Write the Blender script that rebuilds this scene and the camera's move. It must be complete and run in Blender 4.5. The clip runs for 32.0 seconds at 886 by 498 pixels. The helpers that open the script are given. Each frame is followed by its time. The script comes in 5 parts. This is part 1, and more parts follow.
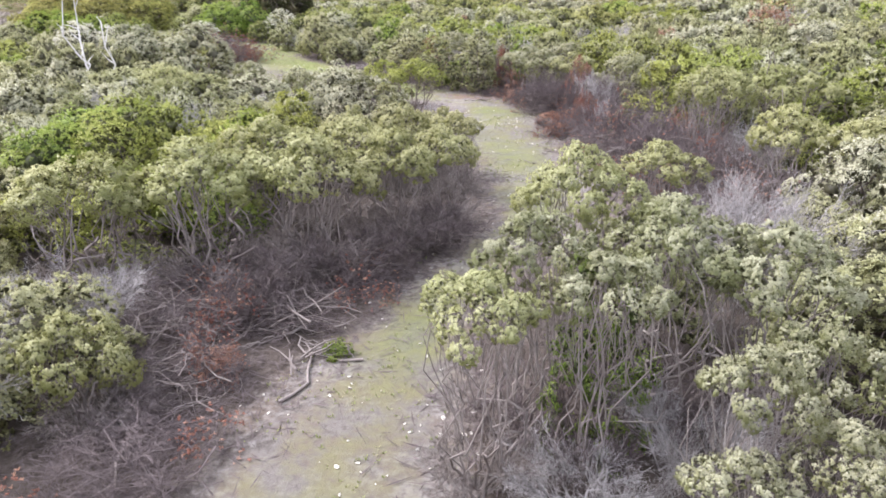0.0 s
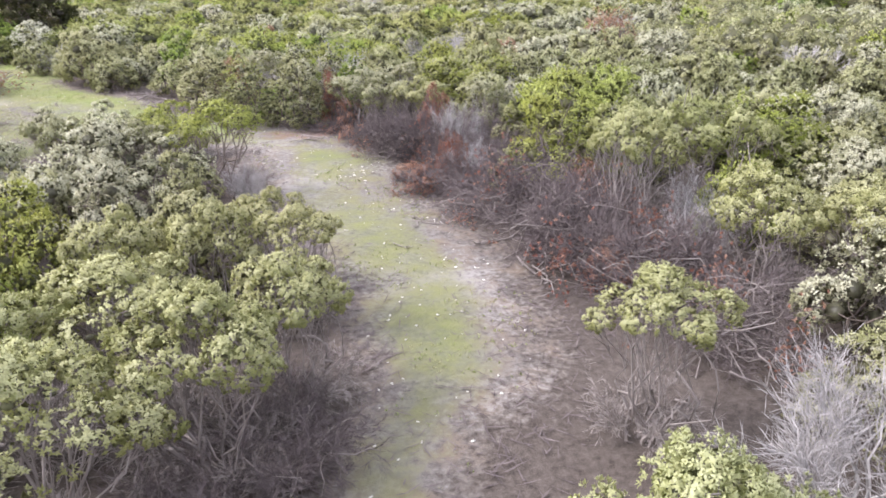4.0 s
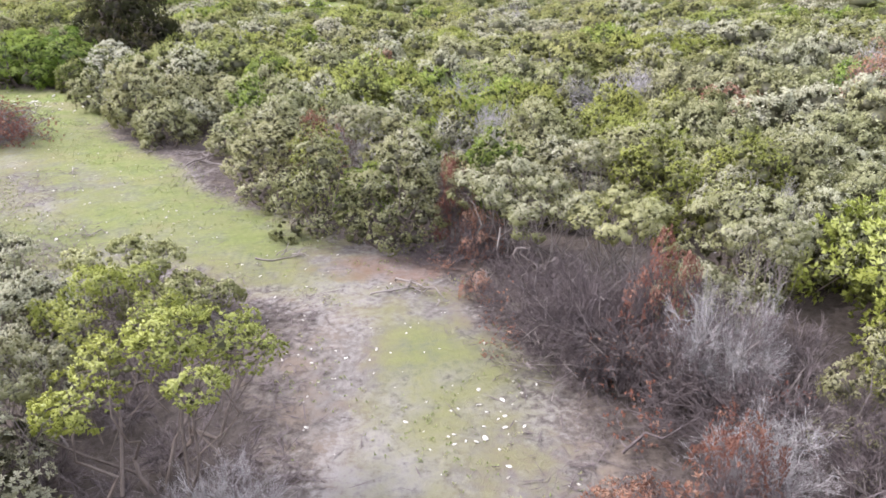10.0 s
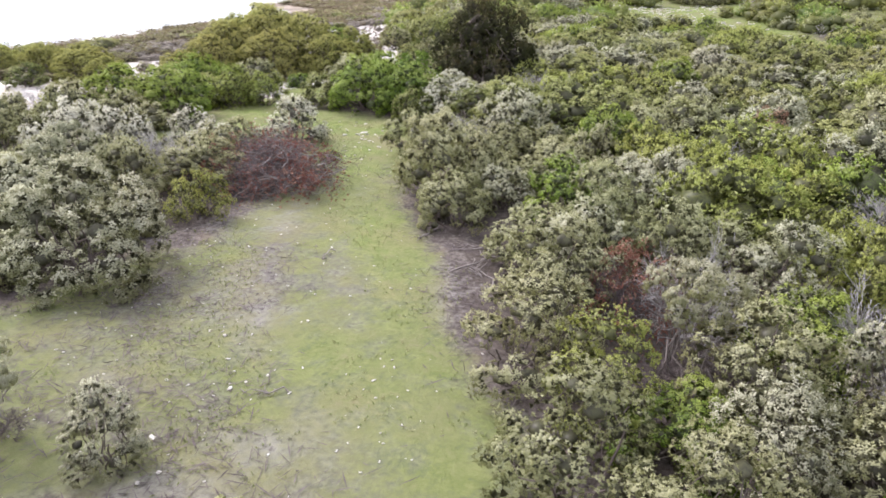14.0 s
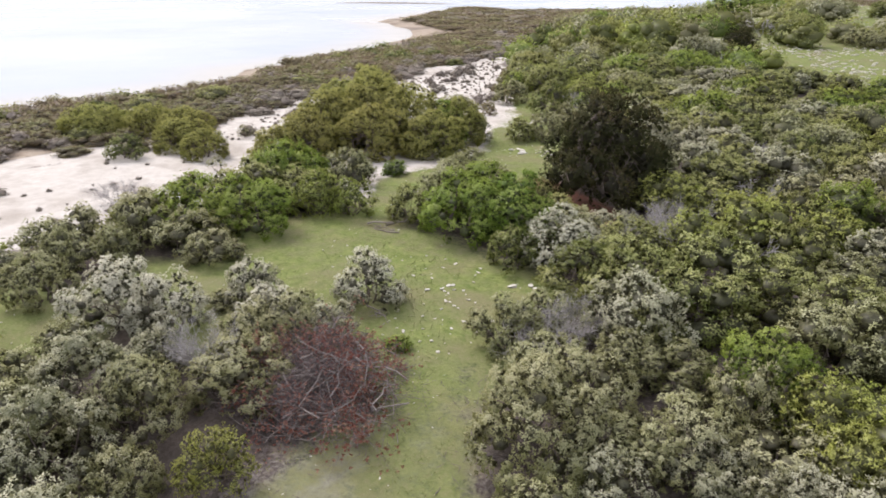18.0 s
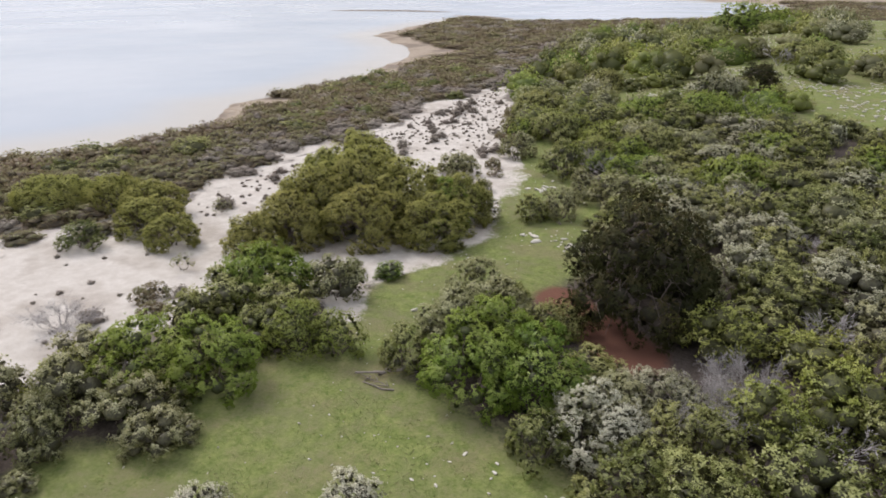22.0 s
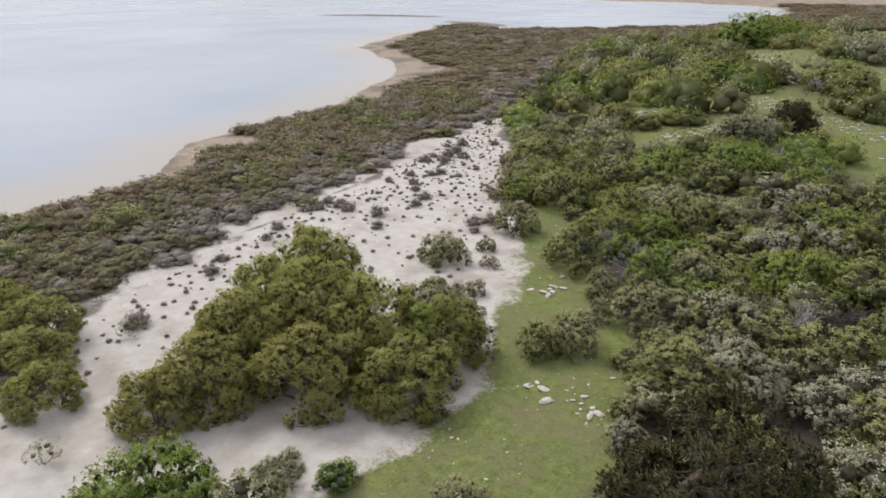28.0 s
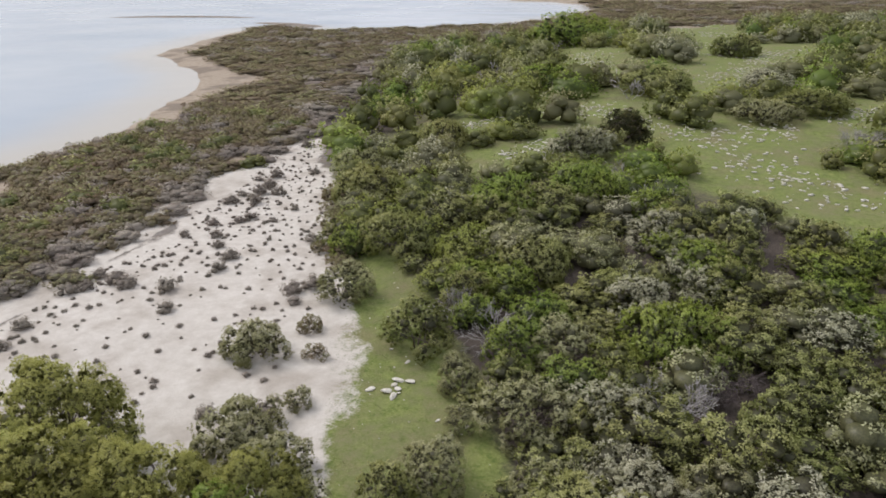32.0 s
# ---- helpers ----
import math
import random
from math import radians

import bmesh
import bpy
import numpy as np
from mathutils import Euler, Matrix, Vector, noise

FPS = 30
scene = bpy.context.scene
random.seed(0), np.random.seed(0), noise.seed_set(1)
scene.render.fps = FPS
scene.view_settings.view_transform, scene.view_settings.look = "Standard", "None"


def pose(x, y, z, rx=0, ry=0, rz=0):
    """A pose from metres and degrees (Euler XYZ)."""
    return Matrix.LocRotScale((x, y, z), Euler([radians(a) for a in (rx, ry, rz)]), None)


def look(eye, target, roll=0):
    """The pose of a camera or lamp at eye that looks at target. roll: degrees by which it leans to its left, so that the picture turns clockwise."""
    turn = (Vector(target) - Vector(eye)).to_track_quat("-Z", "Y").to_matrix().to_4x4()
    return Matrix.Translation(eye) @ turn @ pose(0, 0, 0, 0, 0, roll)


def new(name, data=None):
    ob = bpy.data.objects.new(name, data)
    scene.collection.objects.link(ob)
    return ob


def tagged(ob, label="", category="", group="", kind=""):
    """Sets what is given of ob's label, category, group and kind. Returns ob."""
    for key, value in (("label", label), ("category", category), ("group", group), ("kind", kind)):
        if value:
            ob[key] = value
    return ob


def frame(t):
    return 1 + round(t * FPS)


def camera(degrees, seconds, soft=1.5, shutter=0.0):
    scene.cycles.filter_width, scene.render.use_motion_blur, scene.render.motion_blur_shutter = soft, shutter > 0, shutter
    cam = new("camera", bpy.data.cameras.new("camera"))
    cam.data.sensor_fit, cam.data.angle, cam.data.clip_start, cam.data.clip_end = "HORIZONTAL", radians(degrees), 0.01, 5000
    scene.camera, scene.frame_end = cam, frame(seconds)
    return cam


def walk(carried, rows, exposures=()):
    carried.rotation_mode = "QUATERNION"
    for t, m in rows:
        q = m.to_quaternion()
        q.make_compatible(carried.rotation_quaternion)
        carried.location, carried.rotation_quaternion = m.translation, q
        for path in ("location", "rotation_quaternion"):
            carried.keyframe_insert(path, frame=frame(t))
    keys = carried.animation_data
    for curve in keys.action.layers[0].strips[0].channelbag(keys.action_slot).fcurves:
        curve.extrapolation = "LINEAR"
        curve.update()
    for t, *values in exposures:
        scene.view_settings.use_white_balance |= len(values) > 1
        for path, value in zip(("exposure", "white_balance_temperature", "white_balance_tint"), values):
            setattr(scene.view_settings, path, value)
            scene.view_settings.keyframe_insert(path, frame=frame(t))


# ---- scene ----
cam = camera(67.6, 32.0, soft=1.7)
METRES, EYE, TILT, LEAN, TURN = 60.0, 4.95, -23.0, 0.0, 0.0
ROWS = [
    (0.0, 0.0, 0.0, 0.0, 0.0, 0.0, -0.0),
    (0.5, -0.0014, 0.0087, 0.0039, -0.13, 0.03, 0.03),
    (1.0, -0.0027, 0.0185, 0.0081, -1.67, 0.05, 0.67),
    (1.5, -0.0038, 0.029, 0.0127, -3.76, 0.02, 1.5),
    (2.0, -0.0042, 0.0403, 0.0177, -6.13, -0.07, 2.4),
    (2.5, -0.0042, 0.0521, 0.023, -8.22, -0.13, 3.21),
    (3.0, -0.0041, 0.0646, 0.0285, -11.49, -0.37, 4.54),
    (3.5, -0.0036, 0.0773, 0.0341, -14.97, -0.7, 5.91),
    (5.5, 0.0001, 0.1284, 0.0574, -15.09, -0.73, 5.98),
    (6.0, 0.0023, 0.1418, 0.0633, -15.04, -0.71, 5.96),
    (6.5, 0.0044, 0.1552, 0.0691, -15.0, -0.66, 5.96),
    (7.0, 0.0068, 0.1688, 0.0751, -14.97, -0.63, 5.95),
    (7.5, 0.0091, 0.1823, 0.081, -14.44, -0.54, 5.78),
    (8.0, 0.0121, 0.1959, 0.0867, -12.49, -0.29, 5.1),
    (8.5, 0.014, 0.2096, 0.0927, -12.22, -0.29, 4.9),
    (9.0, 0.016, 0.2232, 0.0986, -11.35, -0.2, 4.53),
    (9.5, 0.0179, 0.236, 0.1042, -9.14, 0.02, 3.65),
    (10.0, 0.0199, 0.2496, 0.1103, -4.75, 0.33, 1.91),
    (10.5, 0.0216, 0.2635, 0.1165, -0.6, 0.44, 0.19),
    (11.0, 0.0229, 0.2777, 0.1225, 3.53, 0.47, -1.52),
    (11.5, 0.0238, 0.2918, 0.1289, 7.65, 0.32, -3.23),
    (12.0, 0.024, 0.3059, 0.1354, 11.77, 0.07, -4.94),
    (12.5, 0.0243, 0.3199, 0.1424, 16.23, -0.31, -6.68),
    (13.0, 0.0231, 0.3329, 0.1503, 20.63, -0.8, -8.31),
    (13.5, 0.0211, 0.3449, 0.1595, 21.82, -0.97, -8.8),
    (14.0, 0.0182, 0.3563, 0.169, 24.31, -1.34, -9.79),
    (14.5, 0.014, 0.3679, 0.1782, 31.05, -2.52, -12.24),
    (16.5, -0.0067, 0.4053, 0.2215, 34.3, -3.44, -13.29),
    (17.0, -0.0131, 0.4117, 0.2359, 34.29, -3.38, -13.26),
    (17.5, -0.0202, 0.4179, 0.2515, 34.24, -3.28, -13.29),
    (18.0, -0.0277, 0.4243, 0.2677, 34.23, -3.24, -13.3),
    (18.5, -0.0359, 0.4304, 0.283, 34.23, -3.19, -13.26),
    (19.0, -0.0446, 0.4371, 0.2974, 34.22, -3.16, -13.25),
    (19.5, -0.0537, 0.4446, 0.3086, 34.21, -3.16, -13.21),
    (20.0, -0.0627, 0.4531, 0.3162, 34.18, -3.16, -13.23),
    (20.5, -0.0713, 0.4627, 0.3214, 34.18, -3.17, -13.19),
    (21.0, -0.0802, 0.4718, 0.3282, 34.12, -3.17, -13.2),
    (21.5, -0.0891, 0.4794, 0.3387, 34.08, -3.16, -13.15),
    (22.0, -0.098, 0.4862, 0.3501, 34.03, -3.16, -13.14),
    (22.5, -0.1072, 0.493, 0.3615, 33.97, -3.16, -13.13),
    (23.0, -0.1165, 0.4998, 0.3729, 33.93, -3.15, -13.13),
    (23.5, -0.126, 0.5067, 0.384, 33.87, -3.15, -13.11),
    (24.0, -0.1353, 0.5152, 0.3906, 33.82, -3.12, -13.1),
    (24.5, -0.1448, 0.5246, 0.3956, 33.78, -3.13, -13.09),
    (26.5, -0.1794, 0.5748, 0.4232, 33.77, -3.19, -12.9),
    (27.0, -0.1863, 0.5894, 0.4311, 33.66, -3.16, -12.91),
    (27.5, -0.1931, 0.6044, 0.4392, 33.56, -3.14, -12.91),
    (28.0, -0.1996, 0.6196, 0.447, 33.48, -3.14, -12.92),
    (28.5, -0.2064, 0.6345, 0.4547, 33.37, -3.12, -12.93),
    (29.0, -0.213, 0.6492, 0.4617, 33.3, -3.12, -12.9),
    (29.5, -0.2203, 0.6642, 0.4692, 33.22, -3.12, -12.88),
    (30.0, -0.228, 0.6797, 0.4773, 33.16, -3.12, -12.87),
    (30.5, -0.2357, 0.6954, 0.4852, 32.95, -3.07, -12.79),
    (31.0, -0.2429, 0.7107, 0.4933, 27.33, -2.0, -10.74),
    (31.5, -0.2518, 0.7242, 0.5004, 22.68, -1.26, -9.09),
    (32.0, -0.2604, 0.7373, 0.5073, 19.33, -0.82, -7.78),
]
EXPOSURES = [(0.0, 1.28, 6000, 19), (9.0, 1.20, 6000, 19), (13.0, 1.02, 6000, 19), (14.5, 0.84, 6100, 18), (17.0, 0.55, 6250, 17), (19.0, 0.24, 6350, 16), (24.0, -0.06, 6300, 15), (28.0, -0.18, 6300, 14), (31.0, -0.3, 6300, 13), (32.0, -0.15, 6300, 13)]
walk(cam, [(t, pose(0, 0, EYE, TILT, LEAN, TURN) @ pose(METRES * x, METRES * y, METRES * z, 90 + pitch, roll, yaw)) for t, x, y, z, yaw, pitch, roll in ROWS], EXPOSURES)

# ---- light ----
world = bpy.data.worlds.new("overcast_sky")
scene.world = world
world.use_nodes = True
wn, wl = world.node_tree.nodes, world.node_tree.links
SUN_EL, SUN_AZ = 48.0, 282.0   # degrees: height, and compass turn from +y to +x
sky = wn.new("ShaderNodeTexSky")
sky.sky_type, sky.sun_disc = "NISHITA", False
sky.sun_elevation, sky.sun_rotation = radians(SUN_EL), radians(SUN_AZ)
sky.air_density, sky.dust_density, sky.ozone_density = 1.0, 3.0, 1.0
tc = wn.new("ShaderNodeTexCoord")
cl = wn.new("ShaderNodeTexNoise")
cl.inputs["Scale"].default_value, cl.inputs["Detail"].default_value = 2.2, 6.0
cmap = wn.new("ShaderNodeMapping")
cmap.inputs["Scale"].default_value = (1.0, 1.0, 2.6)
cr = wn.new("ShaderNodeMapRange")
cr.inputs["From Min"].default_value, cr.inputs["From Max"].default_value = 0.36, 0.56
cr.inputs["To Min"].default_value, cr.inputs["To Max"].default_value = 0.45, 0.97
cm = wn.new("ShaderNodeMix")
cm.data_type = "RGBA"
cm.inputs["B"].default_value = (9.0, 9.2, 9.5, 1)
wl.new(tc.outputs["Generated"], cmap.inputs["Vector"])
wl.new(cmap.outputs["Vector"], cl.inputs["Vector"])
wl.new(cl.outputs["Fac"], cr.inputs["Value"])
wl.new(cr.outputs["Result"], cm.inputs["Factor"])
wl.new(sky.outputs["Color"], cm.inputs["A"])
wl.new(cm.outputs["Result"], wn["Background"].inputs["Color"])
wn["Background"].inputs["Strength"].default_value = 0.106
sun_data = bpy.data.lights.new("sun", "SUN")
sun_data.energy, sun_data.angle, sun_data.color = 2.3, radians(24), (1.0, 0.95, 0.87)
sun = new("sun", sun_data)
sa, se = radians(SUN_AZ), radians(SUN_EL)
sun.matrix_basis = look((60 * math.sin(sa) * math.cos(se), 60 * math.cos(sa) * math.cos(se), 60 * math.sin(se)), (0, 0, 0))


# ---- materials ----
def sock(n, name, kind="VALUE", outputs=False):
    return [s for s in (n.outputs if outputs else n.inputs) if s.name == name and s.type == kind][0]


class Mat:
    def __init__(self, name):
        self.m = bpy.data.materials.new(name)
        self.m.use_nodes = True
        self.n, self.l = self.m.node_tree.nodes, self.m.node_tree.links
        self.n.clear()
        self.out = self.n.new("ShaderNodeOutputMaterial")

    def link(self, a, b):
        self.l.new(a, b)

    def attr(self, name):
        a = self.n.new("ShaderNodeAttribute")
        a.attribute_name = name
        return a.outputs["Fac"]

    def noise(self, scale, detail=4.0, rough=0.55, vec=None, off=0.0):
        t = self.n.new("ShaderNodeTexNoise")
        t.inputs["Scale"].default_value, t.inputs["Detail"].default_value, t.inputs["Roughness"].default_value = scale, detail, rough
        if vec is None:
            g = self.n.new("ShaderNodeNewGeometry")
            vec = g.outputs["Position"]
        if off:
            a = self.n.new("ShaderNodeVectorMath")
            a.operation = "ADD"
            a.inputs[1].default_value = (off, off * 0.7, 0)
            self.link(vec, a.inputs[0])
            vec = a.outputs[0]
        self.link(vec, t.inputs["Vector"])
        return t.outputs["Fac"]

    def ramp(self, f, a, b, lo=0.0, hi=1.0):
        r = self.n.new("ShaderNodeMapRange")
        r.inputs["From Min"].default_value, r.inputs["From Max"].default_value = a, b
        r.inputs["To Min"].default_value, r.inputs["To Max"].default_value = lo, hi
        self.link(f, r.inputs["Value"])
        return r.outputs["Result"]

    def math(self, op, a, b=None, clamp=False):
        r = self.n.new("ShaderNodeMath")
        r.operation, r.use_clamp = op, clamp
        for i, v in enumerate((a, b)):
            if v is None:
                continue
            if isinstance(v, (int, float)):
                r.inputs[i].default_value = v
            else:
                self.link(v, r.inputs[i])
        return r.outputs[0]

    def mix(self, f, a, b, blend="MIX"):
        r = self.n.new("ShaderNodeMix")
        r.data_type, r.blend_type = "RGBA", blend
        fs = sock(r, "Factor")
        if isinstance(f, (int, float)):
            fs.default_value = f
        else:
            self.link(f, fs)
        for name, v in (("A", a), ("B", b)):
            s = sock(r, name, "RGBA")
            if isinstance(v, tuple):
                s.default_value = (*v, 1)
            else:
                self.link(v, s)
        return sock(r, "Result", "RGBA", True)

    def bump(self, h, strength, dist):
        b = self.n.new("ShaderNodeBump")
        b.inputs["Strength"].default_value, b.inputs["Distance"].default_value = strength, dist
        self.link(h, b.inputs["Height"])
        return b.outputs["Normal"]

    def surface(self, col, rough=0.8, normal=None, spec=0.3):
        p = self.n.new("ShaderNodeBsdfPrincipled")
        if isinstance(col, tuple):
            p.inputs["Base Color"].default_value = (*col, 1)
        else:
            self.link(col, p.inputs["Base Color"])
        if isinstance(rough, (int, float)):
            p.inputs["Roughness"].default_value = rough
        else:
            self.link(rough, p.inputs["Roughness"])
        p.inputs["Specular IOR Level"].default_value = spec
        if normal is not None:
            self.link(normal, p.inputs["Normal"])
        self.link(p.outputs["BSDF"], self.out.inputs["Surface"])
        return p


def leaf_material(name, dark, light, pale, pale_share=0.3, trans=0.3, gloss=0.03, inner=0.9):
    """Leaves: two greens mixed plant by plant, a paler tone tuft by tuft, more where they face up, a little light let
    through.
    """
    m = Mat(name)
    info = m.n.new("ShaderNodeObjectInfo")
    g = m.n.new("ShaderNodeNewGeometry")
    rnd = m.math("PINGPONG", m.math("ADD", info.outputs["Random"], m.attr("rnd")), 1.0)
    tone = m.attr("tone")
    base = m.mix(m.ramp(rnd, 0, 1), dark, light)
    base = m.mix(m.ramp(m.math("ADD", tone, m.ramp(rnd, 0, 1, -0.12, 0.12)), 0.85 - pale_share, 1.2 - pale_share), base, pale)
    # inner leaves and twigs, floret by floret, with the crown's inner shade painted in
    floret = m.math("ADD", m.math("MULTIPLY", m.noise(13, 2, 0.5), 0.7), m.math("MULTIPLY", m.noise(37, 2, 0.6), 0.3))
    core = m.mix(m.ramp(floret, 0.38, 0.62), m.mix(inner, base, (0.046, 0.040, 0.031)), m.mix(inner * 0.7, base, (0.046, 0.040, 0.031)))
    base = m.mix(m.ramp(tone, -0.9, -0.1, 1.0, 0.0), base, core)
    vary = m.ramp(g.outputs["Random Per Island"], 0, 1, 0.86, 1.14)
    hsv = m.n.new("ShaderNodeHueSaturation")
    m.link(base, hsv.inputs["Color"])
    m.link(vary, hsv.inputs["Value"])
    m.link(m.ramp(m.noise(0.13, 2.0), 0.3, 0.7, 0.485, 0.512), hsv.inputs["Hue"])
    d = m.n.new("ShaderNodeBsdfDiffuse")
    t = m.n.new("ShaderNodeBsdfTranslucent")
    k = m.n.new("ShaderNodeMixShader")
    k.inputs[0].default_value = trans
    gl = m.n.new("ShaderNodeBsdfGlossy")
    gl.inputs["Roughness"].default_value = 0.45
    k2 = m.n.new("ShaderNodeMixShader")
    k2.inputs[0].default_value = gloss
    m.link(hsv.outputs["Color"], d.inputs["Color"])
    m.link(hsv.outputs["Color"], t.inputs["Color"])
    m.link(d.outputs[0], k.inputs[1])
    m.link(t.outputs[0], k.inputs[2])
    m.link(k.outputs[0], k2.inputs[1])
    m.link(gl.outputs[0], k2.inputs[2])
    m.link(k2.outputs[0], m.out.inputs["Surface"])
    return m.m


def bark_material(name, a, b, scale=9.0):
    m = Mat(name)
    info = m.n.new("ShaderNodeObjectInfo")
    g = m.n.new("ShaderNodeNewGeometry")
    c = m.mix(m.ramp(m.noise(scale, 5), 0.3, 0.7), a, b)
    c = m.mix(m.ramp(g.outputs["Random Per Island"], 0, 1, 0, 0.5), c, tuple(min(1, v * 1.35) for v in b))
    c = m.mix(m.ramp(info.outputs["Random"], 0, 1, 0, 0.35), c, a)
    m.surface(c, 0.9, m.bump(m.noise(scale * 6, 3), 0.5, 0.01), 0.15)
    return m.m


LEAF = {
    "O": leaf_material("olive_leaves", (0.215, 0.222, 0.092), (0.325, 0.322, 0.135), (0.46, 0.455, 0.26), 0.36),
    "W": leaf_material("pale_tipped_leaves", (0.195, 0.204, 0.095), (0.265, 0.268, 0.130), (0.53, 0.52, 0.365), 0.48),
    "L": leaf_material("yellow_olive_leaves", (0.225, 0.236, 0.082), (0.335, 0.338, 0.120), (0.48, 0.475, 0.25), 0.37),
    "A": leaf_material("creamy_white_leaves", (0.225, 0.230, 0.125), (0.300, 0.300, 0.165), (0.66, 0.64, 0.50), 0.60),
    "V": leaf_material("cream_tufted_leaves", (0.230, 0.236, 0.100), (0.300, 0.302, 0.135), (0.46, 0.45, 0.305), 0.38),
    # north shrubs: a greener olive with part of the lower exposure painted in
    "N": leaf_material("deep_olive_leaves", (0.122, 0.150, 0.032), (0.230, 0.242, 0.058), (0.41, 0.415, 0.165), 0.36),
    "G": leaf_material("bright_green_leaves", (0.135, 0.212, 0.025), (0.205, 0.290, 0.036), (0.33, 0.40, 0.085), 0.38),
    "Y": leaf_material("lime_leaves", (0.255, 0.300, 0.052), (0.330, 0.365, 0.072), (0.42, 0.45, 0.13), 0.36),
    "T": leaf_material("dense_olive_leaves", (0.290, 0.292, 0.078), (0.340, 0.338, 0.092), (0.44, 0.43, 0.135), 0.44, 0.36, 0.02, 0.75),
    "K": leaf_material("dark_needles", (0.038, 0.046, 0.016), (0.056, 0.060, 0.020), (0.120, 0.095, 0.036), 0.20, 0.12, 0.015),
    "B": leaf_material("brown_saltbush_leaves", (0.235, 0.172, 0.108), (0.270, 0.220, 0.120), (0.28, 0.28, 0.125), 0.34, 0.2),
    "M": leaf_material("grey_samphire_leaves", (0.310, 0.265, 0.225), (0.370, 0.320, 0.270), (0.41, 0.37, 0.30), 0.3, 0.15, 0.02, 0.5),
    "R": leaf_material("rust_dead_leaves", (0.235, 0.095, 0.062), (0.345, 0.165, 0.108), (0.46, 0.29, 0.20), 0.3, 0.2),
    "grass": leaf_material("grass_blades", (0.185, 0.225, 0.075), (0.25, 0.28, 0.10), (0.36, 0.34, 0.18), 0.25, 0.3),
}
BARK = bark_material("grey_brown_bark", (0.10, 0.078, 0.064), (0.20, 0.165, 0.145))
TWIGWOOD = bark_material("grey_stems", (0.17, 0.14, 0.125), (0.31, 0.275, 0.255))
DEADWOOD = bark_material("weathered_dead_wood", (0.30, 0.275, 0.265), (0.46, 0.435, 0.425))
SLASH = bark_material("purple_grey_dead_wood", (0.074, 0.057, 0.055), (0.200, 0.166, 0.164))


def rock_material():
    m = Mat("pale_limestone")
    info = m.n.new("ShaderNodeObjectInfo")
    c = m.mix(m.ramp(m.noise(14, 5), 0.35, 0.7), (0.52, 0.48, 0.41), (0.76, 0.73, 0.67))
    c = m.mix(m.ramp(info.outputs["Random"], 0.5, 1, 0, 0.45), c, (0.50, 0.45, 0.37))
    m.surface(c, 0.9, m.bump(m.noise(40, 4), 0.6, 0.02), 0.2)
    return m.m


ROCK = rock_material()


